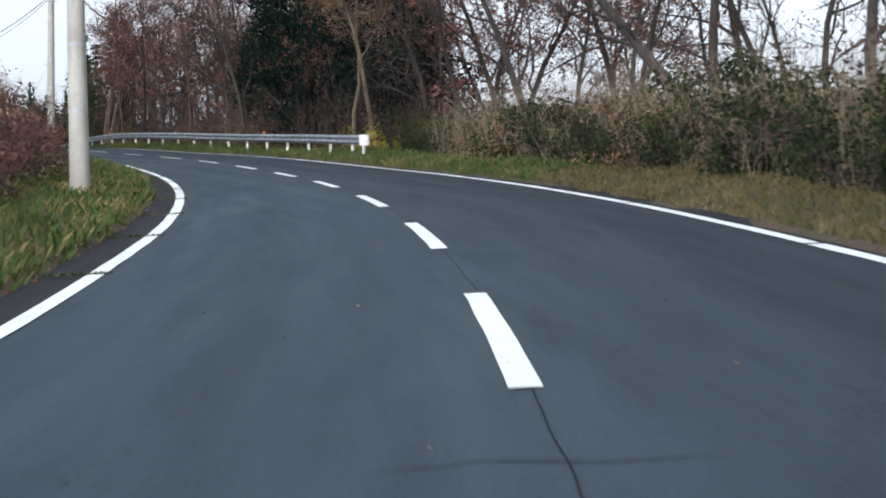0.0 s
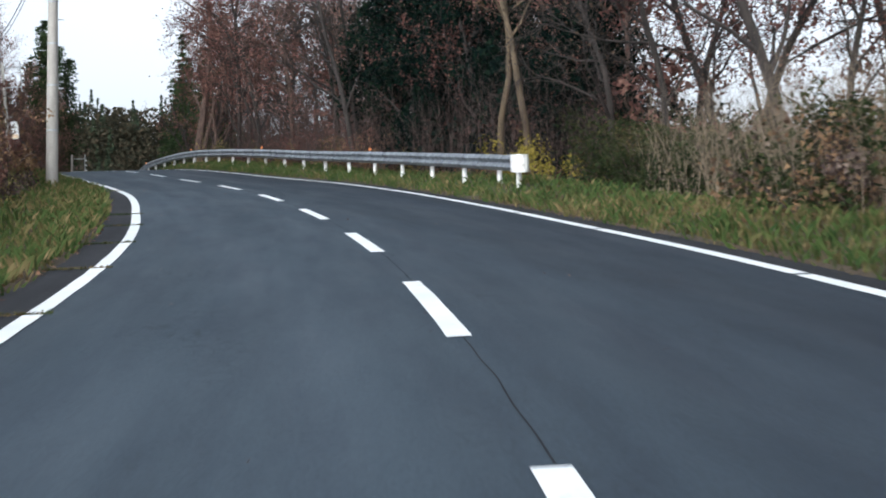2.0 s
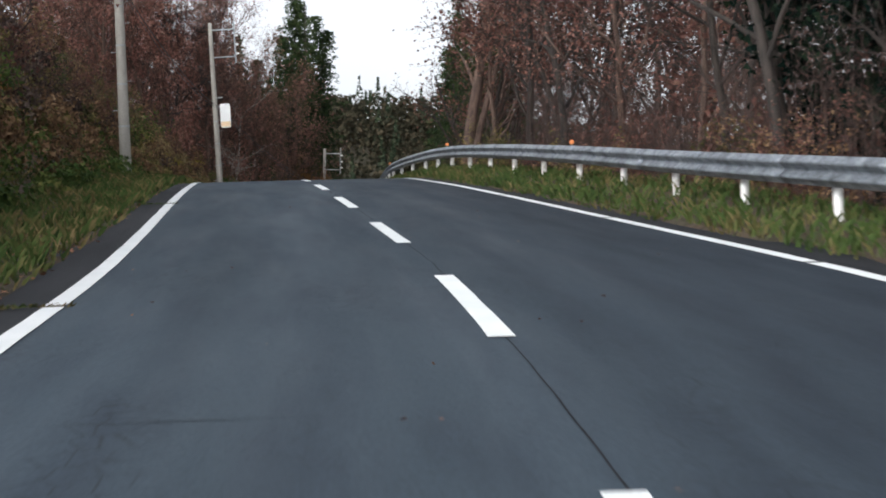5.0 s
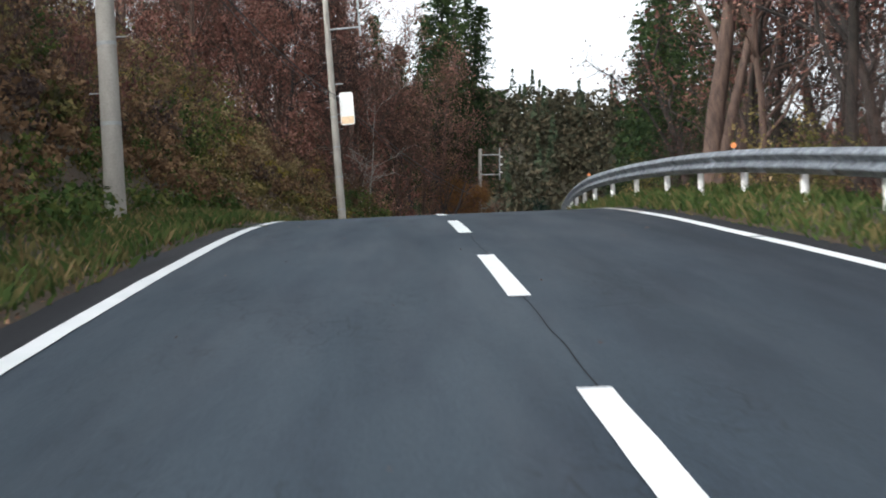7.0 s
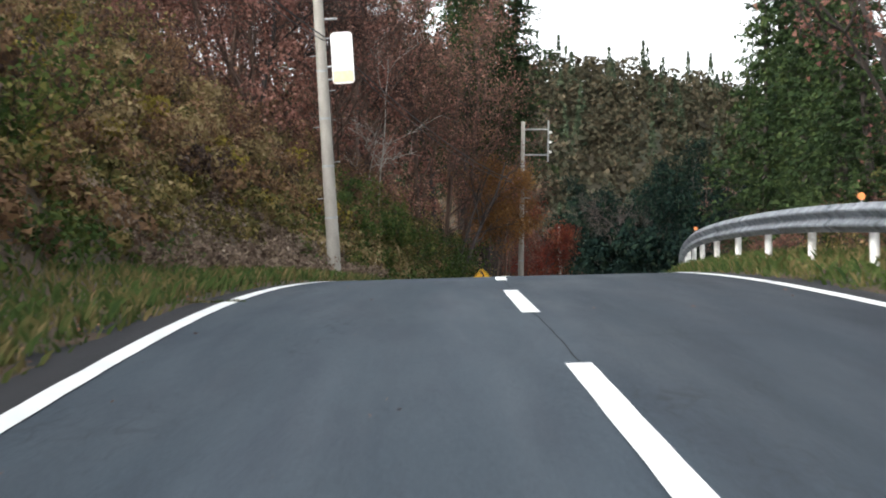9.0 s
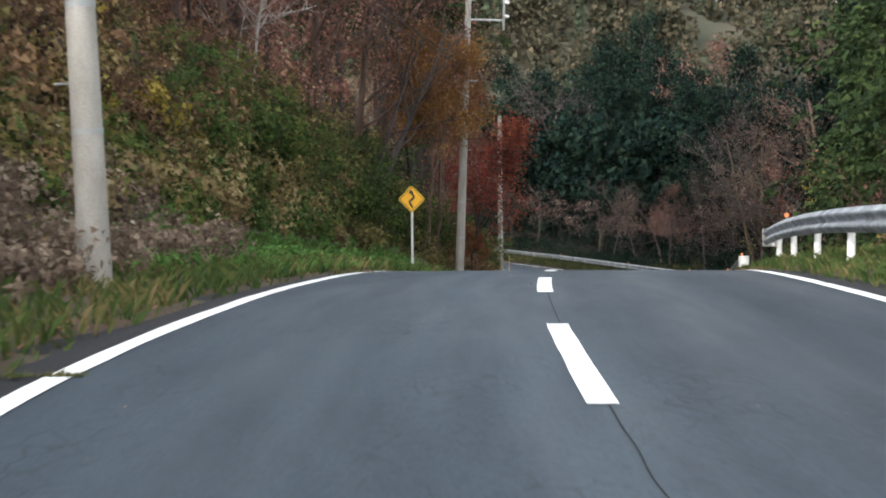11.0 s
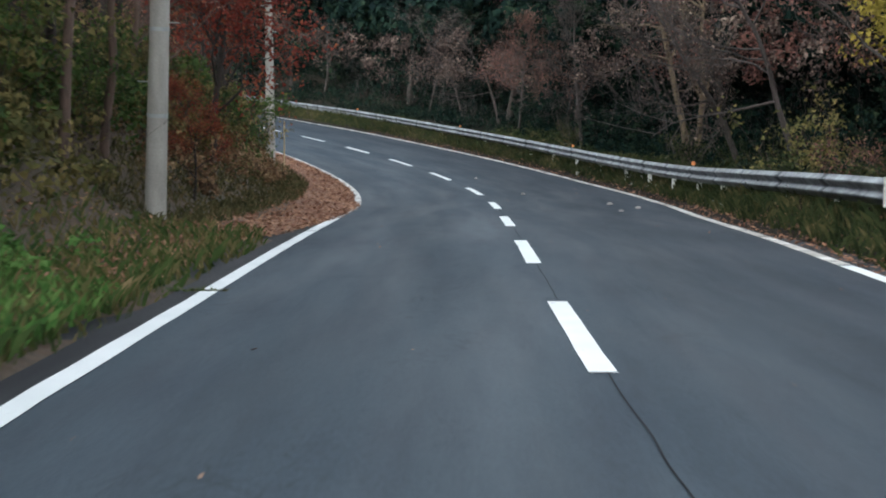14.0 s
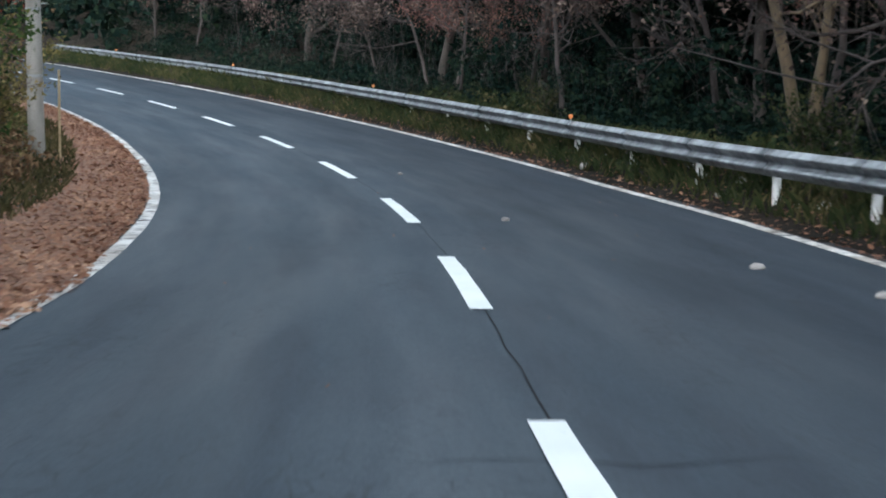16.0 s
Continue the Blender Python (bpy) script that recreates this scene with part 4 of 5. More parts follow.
for k in range(3):
    model(f"russet{k}", broadleaf(100 + k, 11.5 + k, 0.15, 0.22, 0.36, 11, 5, 6, 11, 0.105), BARK, RED_LEAF)
    model(f"rose{k}", broadleaf(110 + k, 11.5 + k, 0.13, 0.12, 0.34, 13, 6, 8, 6, 0.085, lift=0.16), RED_BARK, ROSE_LEAF)
    model(f"brown{k}", broadleaf(120 + k, 10.5 + k, 0.14, 0.2, 0.36, 10, 5, 6, 13, 0.1), BARK, BROWN_LEAF)
    model(f"bare{k}", broadleaf(140 + k, 11 + k, 0.13, 0.22, 0.34, 12, 6, 7, 1, 0.1), BARK, DULL_LEAF)
    model(f"dark{k}", broadleaf(160 + k, 10 + k, 0.16, 0.1, 0.32, 13, 5, 5, 17, 0.19, scatter=0.22), BARK, SHADED_EVERGREEN)
    model(f"cedar{k}", conifer(180 + k, 13 + 2 * k, 0.2, 2.9, 0.12), BARK, CEDAR_LEAF)
    model(f"tall_cedar{k}", conifer(190 + k, 20 + 2 * k, 0.24, 2.6, 0.4), BARK, CEDAR_LEAF)
    model(f"grey{k}", broadleaf(400 + k, 9 + k, 0.11, 0.33, 0.42, 12, 6, 8, 2, 0.075, 0.14, (0.7, 1.3), lift=0.04), GREY_BARK, MAUVE_LEAF)
    model(f"olive_bush{k}", shrub(200 + k, 1.7 + 0.3 * k, 1.0, 13, 19, 0.095), TWIG, OLIVE_LEAF)
    model(f"green_bush{k}", shrub(220 + k, 1.5 + 0.3 * k, 1.0, 13, 22, 0.1), TWIG, GREEN_LEAF)
    model(f"hedge_bush{k}", shrub(230 + k, 1.6 + 0.3 * k, 0.8, 15, 17, 0.085, 0.8), TWIG, HEDGE_LEAF)
    model(f"brown_bush{k}", shrub(240 + k, 1.8 + 0.3 * k, 1.1, 15, 13, 0.085), TWIG, BROWN_LEAF)
    model(f"russet_bush{k}", shrub(260 + k, 2.2 + 0.3 * k, 1.1, 15, 13, 0.085), TWIG, RED_LEAF)
    model(f"straw{k}", tall_grass(280 + k, 1.5 + 0.25 * k, 110), TWIG, STRAW)
for k in range(2):
    model(f"pale{k}", broadleaf(300 + k, 12 + k, 0.13, 0.4, 0.26, 8, 5, 5, 5, 0.11, 0.12), PALE_BARK, BROWN_LEAF)
    model(f"orange{k}", broadleaf(360 + k, 11 + k, 0.12, 0.42, 0.34, 12, 6, 6, 32, 0.1), RED_BARK, ORANGE_LEAF)
    model(f"stout{k}", broadleaf(380 + k, 14, 0.29 - 0.1 * k, 0.3, 0.34, 11, 6, 6, 4, 0.1, 0.1), RED_BARK, RED_LEAF)
    model(f"crimson{k}", broadleaf(320 + k, 7 + k, 0.09, 0.2, 0.36, 11, 5, 6, 24, 0.09), BARK, CRIMSON_LEAF)
    model(f"tan{k}", broadleaf(420 + k, 9 + k, 0.11, 0.33, 0.4, 12, 6, 7, 9, 0.095, 0.14, (0.7, 1.3), lift=0.04), GREY_BARK, RED_LEAF)

KINDS = {
    "russet": ("tree", "broadleaf tree with thin russet autumn leaves", "autumn_tree"),
    "brown": ("tree", "broadleaf tree with dry brown autumn leaves", "autumn_tree"),
    "bare": ("tree", "nearly bare grey-brown tree with fine twigs", "bare_tree"),
    "dark": ("tree", "dense dark evergreen broadleaf tree in the woods", "evergreen_tree"),
    "cedar": ("tree", "tall green cedar with drooping fronds", "cedar_tree"),
    "tall_cedar": ("tree", "very tall cedar with a bare lower trunk", "cedar_tree"),
    "grey": ("tree", "spreading tree with a mauve haze of fine twigs", "bare_tree"),
    "tan": ("tree", "spreading tree with withered pinkish-brown leaves", "autumn_tree"),
    "rose": ("tree", "feathery tree with faded russet leaves", "autumn_tree"),
    "orange": ("tree", "broadleaf tree with orange-brown leaves beside the pole", "autumn_tree"),
    "stout": ("tree", "stout old tree with reddish-brown bark", "old_tree"),
    "pale": ("tree", "slender leaning tree with pale bark", "slender_tree"),
    "crimson": ("tree", "small maple with crimson autumn leaves", "maple_tree"),
    "olive_bush": ("bush", "olive-green bush with yellowing leaves on the bank", "bush"),
    "green_bush": ("bush", "leafy green bush on the bank", "bush"),
    "hedge_bush": ("bush", "dark green upright bush at the wood's edge", "bush"),
    "brown_bush": ("bush", "dry brown twiggy bush on the bank", "bush"),
    "russet_bush": ("bush", "reddish twiggy bush with autumn leaves", "bush"),
    "straw": ("grass", "clump of tall straw-coloured grass", "tall_grass_clump"),
}


def plant(kind, s, o, size=1.0, variant=None, stretch=1.0, tilt=3.0, sink=0.0):
    cat, label, name = KINDS[kind]
    n = {"pale": 2, "crimson": 2, "orange": 2, "stout": 2, "tan": 2}.get(kind, 3)
    w, c = MODELS[f"{kind}{random.randrange(n) if variant is None else variant}"]
    p = ground(s, o)
    root = tagged(new(name), label, cat, "roadside woods" if cat == "tree" else "bank undergrowth")
    root.matrix_world = pose(p.x, p.y, p.z - sink, random.gauss(0, tilt), random.gauss(0, tilt), random.uniform(0, 360)) @ Matrix.Diagonal((size, size, size * stretch, 1))
    if w:
        part("trunk" if cat == "tree" else "branchwork", w, root)
    part("crown" if cat == "tree" else "tuft" if cat == "grass" else "foliage", c, root)
    return root


def scatter(seed, count, s_span, o_span, choice, size=(0.8, 1.25), gap=1.5, sink=0.0, tilt=3.0):
    """Plants spread at random over a stretch, with a least distance between them."""
    random.seed(seed)
    done, tries = [], 0
    while len(done) < count and tries < count * 30:
        tries += 1
        s, o = random.uniform(*s_span), random.uniform(*o_span)
        if any((s - a) ** 2 + (o - b) ** 2 < gap * gap for a, b in done):
            continue
        done.append((s, o))
        plant(random.choices(list(choice), list(choice.values()))[0], s, o, random.uniform(*size), tilt=tilt, sink=sink)


# right-hand woods before the guardrail
scatter(1, 24, (-18, 48), (10, 24), {"bare": 7, "russet": 3}, (0.9, 1.35), 2.6)
scatter(31, 12, (27, 40), (6.0, 7.4), {"hedge_bush": 1}, (0.5, 0.85), 0.9)
scatter(2, 46, (-14, 27), (5.5, 8.6), {"hedge_bush": 4, "brown_bush": 1}, (0.6, 0.95), 1.0)
# right-hand woods behind the long guardrail
scatter(4, 44, (47, 122), (8, 20), {"russet": 5, "bare": 5, "rose": 2}, (0.85, 1.2), 2.2)
scatter(41, 8, (57, 72), (9, 15), {"dark": 1}, (0.7, 0.95), 2.1)
scatter(5, 13, (112, 142), (9.5, 22), {"bare": 3, "russet": 4}, (0.9, 1.25), 2.6)
scatter(51, 13, (156, 180), (8.5, 16), {"cedar": 5, "dark": 2}, (0.6, 0.85), 2.4)
scatter(52, 4, (155, 195), (16, 30), {"cedar": 4, "dark": 2}, (0.6, 0.8), 3.0)
scatter(6, 30, (62, 182), (6.4, 9.0), {"brown_bush": 3, "russet_bush": 3, "olive_bush": 3}, (0.55, 0.9), 1.4)
# right-hand woods along the last curve: spreading twiggy trees in front of dark evergreens
scatter(7, 12, (194, 262), (12, 22), {"dark": 1}, (0.9, 1.2), 3.0)
scatter(72, 9, (244, 290), (7.5, 11), {"grey": 3, "tan": 2, "brown": 2, "russet": 1}, (0.5, 0.72), 2.8)
scatter(73, 10, (262, 300), (12, 24), {"dark": 1}, (1.0, 1.4), 3.0)
scatter(82, 12, (282, 318), (13, 30), {"dark": 4, "russet": 1, "grey": 1}, (1.2, 1.6), 3.0)
scatter(9, 14, (190, 250), (6.6, 9.0), {"hedge_bush": 4, "russet_bush": 2}, (0.4, 0.75), 1.4)
# left bank
scatter(10, 40, (-10, 55), (-13, -6.6), {"brown_bush": 4, "russet_bush": 6, "straw": 1}, (0.5, 0.95), 1.2)
scatter(11, 10, (40, 66), (-28, -13), {"russet": 4, "bare": 2}, (0.7, 1.0), 3.0)
scatter(12, 46, (58, 150), (-14, -7.2), {"brown_bush": 5, "olive_bush": 4, "russet_bush": 4, "green_bush": 2}, (0.8, 1.3), 1.4)
scatter(122, 9, (64, 78), (-9.0, -7.2), {"straw": 1}, (1.0, 1.4), 0.8)
scatter(121, 10, (134, 152), (-10.5, -7.6), {"straw": 1}, (0.8, 1.2), 0.8)
scatter(13, 34, (62, 150), (-30, -12), {"rose": 7, "bare": 3, "brown": 2}, (0.8, 1.15), 2.5)
scatter(14, 34, (144, 190), (-14, -8.6), {"olive_bush": 4, "brown_bush": 6, "russet_bush": 2, "straw": 2}, (0.8, 1.3), 1.1)
scatter(142, 22, (166, 190), (-9.2, -7.0), {"olive_bush": 3, "green_bush": 5}, (0.8, 1.3), 1.1)
scatter(141, 16, (194, 228), (-11, -7.0), {"olive_bush": 3, "green_bush": 3, "brown_bush": 3}, (0.7, 1.1), 1.2)
scatter(151, 16, (150, 194), (-16, -9.5), {"rose": 7, "grey": 1}, (1.1, 1.45), 2.4)
scatter(15, 24, (156, 236), (-26, -10.0), {"rose": 7, "brown": 2, "bare": 1}, (0.85, 1.2), 2.3)
scatter(16, 14, (196, 300), (-48, -22), {"cedar": 6, "dark": 1}, (0.9, 1.2), 2.8)
scatter(17, 16, (238, 300), (-24, -7.5), {"dark": 4, "brown": 3, "russet": 3}, (0.75, 1.1), 2.3)
scatter(181, 9, (235, 252), (-9.0, -6.4), {"olive_bush": 3, "brown_bush": 2}, (0.8, 1.2), 1.2)
scatter(19, 4, (203, 232), (-15, -9.5), {"tall_cedar": 1}, (0.9, 1.1), 2.6)
random.seed(40)
# single trees that stand out along the way
for kind, s, o, size, variant in (
    ("pale", 53.4, 8.0, 0.95, 0), ("pale", 56.0, 7.6, 0.9, 1), ("rose", 97.0, 9.4, 1.05, 0), ("rose", 93.0, 10.5, 1.0, 1), ("bare", 74.3, 7.4, 1.0, 1), ("dark", 72.5, 9.6, 0.9, 0), ("dark", 76.0, 10.4, 0.95, 1), ("dark", 79.0, 11.8, 0.95, 2), ("russet", 122.0, 11.5, 1.0, 0), ("russet", 126.5, 10.5, 1.0, 1), ("russet", 130.0, 12.2, 1.05, 2), ("bare", 84.0, 8.8, 0.95, 2),
    ("cedar", 131.0, 9.4, 0.72, 0), ("cedar", 137.5, 10.0, 0.8, 1),
    ("cedar", 142.5, 8.6, 0.75, 0), ("cedar", 150.0, 8.6, 0.8, 1), ("cedar", 159.0, 8.2, 0.95, 2), ("cedar", 163.5, 9.0, 1.0, 0), ("cedar", 168.5, 8.4, 0.95, 1), ("cedar", 173.0, 10.0, 1.1, 2), ("cedar", 154.5, 9.0, 0.9, 1), ("cedar", 166.0, 7.0, 0.8, 2), ("cedar", 176.5, 8.0, 0.9, 0), ("dark", 183.0, 9.6, 1.05, 1), ("dark", 189.5, 9.8, 1.05, 2),
    ("rose", 190.0, -9.2, 1.15, 0), ("rose", 195.0, -9.4, 1.2, 1), ("rose", 185.5, -9.4, 1.15, 2), ("rose", 178.0, -9.8, 1.15, 0), ("rose", 170.0, -9.6, 1.1, 1), ("rose", 162.0, -9.8, 1.0, 2),
    ("orange", 189.5, -6.3, 0.75, 0), ("orange", 194.0, -6.6, 0.72, 1), ("brown", 196.5, -7.9, 0.85, 0),
    ("crimson", 204.5, -6.3, 1.0, 0), ("crimson", 197.2, -5.6, 0.28, 1), ("crimson", 212.0, -6.6, 1.1, 1), ("crimson", 256.0, -6.0, 1.0, 0), ("rose", 207.0, -7.6, 0.62, 0), ("rose", 200.5, -7.4, 0.6, 1),
    ("tall_cedar", 206.0, -8.8, 1.08, 0), ("tall_cedar", 211.5, -9.6, 1.08, 1), ("tall_cedar", 217.0, -10.4, 1.08, 2), ("tall_cedar", 202.0, -10.0, 1.08, 1),
    ("olive_bush", 226.6, -6.7, 0.9, 0), ("olive_bush", 225.0, -7.0, 1.0, 1), ("green_bush", 223.0, -6.9, 1.0, 2), ("brown", 226.0, -7.8, 0.62, 2),
    ("grey", 212.5, 8.4, 0.95, 1), ("tan", 209.0, 9.6, 0.95, 0), ("tan", 224.5, 8.4, 0.9, 1), ("grey", 232.0, 9.4, 0.9, 2), ("grey", 239.0, 7.8, 0.75, 0), ("tan", 248.0, 7.6, 0.6, 1),
    ("dark", 195.5, 9.4, 1.0, 0), ("stout", 197.5, 7.9, 0.7, 1), ("bare", 200.5, 8.4, 0.9, 1), ("olive_bush", 208.0, 7.6, 1.3, 0),
    ("dark", 236.0, 12.0, 1.2, 1), ("dark", 244.0, 12.5, 1.25, 2), ("dark", 252.0, 12.0, 1.25, 0), ("dark", 261.0, 11.5, 1.25, 1),
):
    plant(kind, s, o, size, variant)


def single_tree(name, label, s, o, bark_of, leaf_of, trunks, twigs, leaves, size, seed):
    """A tree whose stems are given by height and sideways lean: (height, along, across, radius)."""
    random.seed(seed)
    q = Plant(seed)
    t, r = axis(s)[1], axis(s)[2]
    for height, along, across, radius in trunks:
        d = Vector((t[0] * along + r[0] * across, t[1] * along + r[1] * across, height))
        stem, sd = crooked(Vector((random.gauss(0, 0.12), random.gauss(0, 0.12), -0.3)), d, d.length, 0.07, 0.0, 8)
        q.tube(stem, radius, radius * 0.25, 9)
        for i in range(7):
            k = random.randint(3, 7)
            limb, ld = crooked(stem[k], around((stem[k + 1] - stem[k]).normalized(), random.uniform(0.5, 1.2)), height * random.uniform(0.2, 0.42), 0.22, 0.06, 4)
            q.tube(limb, radius * 0.36, 0.01, 5)
            for j in range(twigs):
                m = random.randint(1, 3)
                tw, td = crooked(limb[m].lerp(limb[m + 1], random.random()), around(ld, random.uniform(0.3, 1.2)), random.uniform(0.5, 1.3), 0.2, 0.02, 1)
                q.twig(tw[0], tw[1], 0.008)
    q.clothe(leaves, size, 0.18)
    root = thing(name, ground(s, o), 0, label, "tree", "roadside woods")
    part("trunk", mesh_of("trunk", q.wood_v, q.wood_f, bark_of, True), root)
    part("crown", triangles("crown", q.leaves, leaf_of), root)
    return root


single_tree("forked_tree", "pale-barked tree forking low behind the guardrail", 222.4, 7.5, PALE_BARK, MAUVE_LEAF, ((8.0, 0.3, -0.25, 0.13), (7.5, -0.3, 0.5, 0.11), (6.5, 0.6, 0.1, 0.08)), 20, 3, 0.09, 901)
single_tree("leaning_tree", "black leaning tree over the guardrail", 215.5, 7.4, BARK, MAUVE_LEAF, ((7.0, 3.6, -2.0, 0.1), (3.6, 0.4, -0.2, 0.06)), 24, 4, 0.09, 902)
single_tree("leaning_tree", "grey dead tree leaning behind the road sign", 183.5, -7.4, GREY_BARK, ORANGE_LEAF, ((7.5, 3.2, 1.5, 0.13), (6.5, 2.2, 1.0, 0.1)), 10, 3, 0.09, 903)
single_tree("leaning_tree", "grey-green leaning tree above the hedge", 16.5, 8.6, GREY_BARK, DULL_LEAF, ((8.0, 1.2, -2.6, 0.17),), 30, 2, 0.09, 904)
single_tree("old_tree", "dark crooked tree at the end of the long guardrail", 135.5, 8.9, BARK, RED_LEAF, ((7.5, 0.5, -0.9, 0.17), (6.5, -0.6, -2.2, 0.1)), 18, 3, 0.09, 905)
single_tree("old_tree", "stout old tree with reddish-brown bark behind the guardrail", 119.5, 7.2, RED_BARK, RED_LEAF, ((12.0, 0.6, 0.7, 0.3), (11.0, -0.4, 1.9, 0.17)), 24, 5, 0.1, 907)
single_tree("old_tree", "old tree with reddish-brown bark and a thick fork", 124.4, 8.7, RED_BARK, RED_LEAF, ((11.0, 0.4, 1.4, 0.2), (10.0, -0.4, 0.2, 0.14)), 24, 5, 0.1, 908)
single_tree("birch_tree", "thin white-stemmed tree among russet woods", 172.0, -9.0, WHITE_BARK, ROSE_LEAF, ((8.0, 1.0, 1.4, 0.045), (5.0, 0.3, 0.6, 0.03)), 10, 3, 0.08, 906)


def thicket(name, seed, count, s_span, o_span, height, clump, leaves, size, mat, label, base=None):
    """Growth too fine to count: rounded clumps of small leaves that face outwards, with gaps between the clumps."""
    random.seed(seed)
    rng = np.random.default_rng(seed)
    mids = []
    for k in range(count):
        p = ground(random.uniform(*s_span), random.uniform(*o_span))
        top = height * random.uniform(0.35, 1.0)
        mids.append((p.x, p.y, p.z + (random.uniform(0.1, top) if base is None else random.uniform(base, height))))
    reach = np.repeat(rng.uniform(0.6, 1.35, count) * clump, leaves)[:, None]
    out = unit(rng.normal(size=(count * leaves, 3)) + np.array((0, 0, 0.35)))
    p = np.repeat(np.array(mids), leaves, axis=0) + out * reach * rng.uniform(0.7, 1.12, (len(out), 1)) ** 0.7 * np.array((1, 1, 0.8)) + rng.normal(size=out.shape) * reach * 0.14
    return tagged(new(name, triangles(name, leaf_corners(rng, p, rng.uniform(*size, len(p)), 0.85, None, 0.45, out), mat)), label, "woods", kind="stuff")


def brushwood(name, seed, count, s_span, o_span, height, mat, label, stems=7, spread=0.45, width=0.006):
    """Bundles of thin bare stems with side shoots."""
    random.seed(seed)
    rng = np.random.default_rng(seed)
    base = np.repeat(np.array([ground(random.uniform(*s_span), random.uniform(*o_span)) for k in range(count)]), stems, axis=0)
    n = len(base)
    tall = rng.uniform(*height, (n, 1))
    lean = rng.normal(size=(n, 3)) * np.array((spread, spread, 0)) * tall
    a = base + rng.normal(size=(n, 3)) * np.array((0.15, 0.15, 0)) - np.array((0, 0, 0.1))
    b = a + lean + np.array((0, 0, 1)) * tall
    out = [stem_corners(rng, a, b, np.full(n, width))]
    for j in range(5):
        u = rng.uniform(0.25, 0.9, (n, 1))
        m = a + (b - a) * u
        e = m + (unit(b - a) + rng.normal(size=(n, 3)) * 0.55) * tall * rng.uniform(0.15, 0.4, (n, 1))
        out.append(stem_corners(rng, m, e, np.full(n, width * 0.6)))
    return tagged(new(name, triangles(name, np.concatenate(out), mat)), label, "brushwood", kind="stuff")


thicket("woodland_depth", 80, 240, (-20, 50), (18, 30), 1.8, 0.9, 60, (0.18, 0.35), BROWN_LEAF, "brown depth of the woods beyond the verge")
thicket("woodland_depth", 81, 820, (45, 125), (10.5, 25), 4.0, 0.8, 85, (0.14, 0.28), RED_LEAF, "russet depth of the woods behind the guardrail")
# Near-black leaves in the evergreen depths below paint the hollows' shade.
thicket("woodland_depth", 801, 340, (57, 80), (8.8, 16), 6.0, 0.7, 90, (0.12, 0.26), SHADED_EVERGREEN, "evergreen depth behind the guardrail, its shade put into the leaf colour")
thicket("woodland_depth", 822, 600, (286, 335), (5.5, 50), 15.0, 1.1, 60, (0.3, 0.6), SHADED_EVERGREEN, "dark woods beyond the curve")
thicket("woodland_depth", 821, 800, (190, 320), (18, 30), 13.0, 1.3, 60, (0.5, 0.9), SHADED_EVERGREEN, "far evergreen depth, near-black leaves painted as deep shade")
thicket("woodland_depth", 82, 900, (186, 300), (13.5, 21), 9.5, 0.9, 80, (0.2, 0.4), SHADED_EVERGREEN, "evergreen depth of the woods along the curve, shade in its colour")
thicket("woodland_depth", 823, 600, (186, 300), (11.5, 15), 4.0, 0.6, 80, (0.12, 0.26), SHADED_EVERGREEN, "evergreen understorey along the curve, coloured as dark as its shade")
# Dense leaf roof added to keep skylight out of the woods below.
thicket("woodland_canopy", 94, 1100, (184, 300), (8.4, 24), 10.5, 1.0, 75, (0.35, 0.65), SHADED_EVERGREEN, "closed canopy added to shade the woods along the curve", 4.6)
thicket("woodland_canopy", 941, 60, (207, 240), (7.2, 10.5), 7.5, 0.55, 110, (0.07, 0.16), MAUVE_LEAF, "mauve withered leaves over the guardrail", 3.0)
thicket("woodland_canopy", 942, 45, (206, 226), (7.4, 10.5), 7.5, 0.5, 110, (0.07, 0.16), RED_LEAF, "brown withered leaves over the guardrail", 3.0)
thicket("woodland_canopy", 944, 90, (238, 300), (7.2, 11.0), 4.8, 0.55, 110, (0.07, 0.16), MAUVE_LEAF, "mauve and olive withered bushes over the guardrail", 2.2)
thicket("woodland_canopy", 943, 22, (199, 206), (8.0, 9.6), 5.6, 0.45, 110, (0.07, 0.16), GOLD_LEAF, "yellow-green leaves above the guardrail's end", 3.0)
thicket("woodland_canopy", 95, 110, (50, 122), (10, 22), 9.0, 0.7, 80, (0.12, 0.24), RED_LEAF, "thin russet canopy over the woods behind the guardrail", 5.0)
thicket("woodland_depth", 83, 620, (60, 240), (-34, -14), 7.0, 0.9, 85, (0.14, 0.28), ROSE_LEAF, "russet woods covering the hillside")
thicket("woodland_canopy", 832, 200, (150, 200), (-24, -13), 13.0, 0.9, 80, (0.14, 0.28), ROSE_LEAF, "russet crowns up the hillside", 5.0)
thicket("woodland_canopy", 831, 260, (150, 196), (-15, -9), 10.5, 0.7, 90, (0.1, 0.2), ROSE_LEAF, "feathery russet crowns over the bank", 2.5)
thicket("woodland_depth", 84, 400, (238, 310), (-38, -9), 8.0, 0.9, 70, (0.2, 0.4), SHADED_EVERGREEN, "dark woods inside the far curve")
thicket("bank_shrubs", 85, 190, (50, 116), (-13, -6.6), 1.6, 0.42, 120, (0.08, 0.17), OLIVE_LEAF, "olive shrubs and vines covering the bank")
thicket("bank_shrubs", 851, 180, (116, 192), (-13, -6.6), 2.0, 0.42, 140, (0.08, 0.16), OLIVE_LEAF, "olive shrubs and vines in patches on the bank")
thicket("bank_shrubs", 86, 380, (50, 150), (-14, -6.6), 1.8, 0.42, 120, (0.08, 0.16), BROWN_LEAF, "dry brown shrubs and weeds covering the bank")
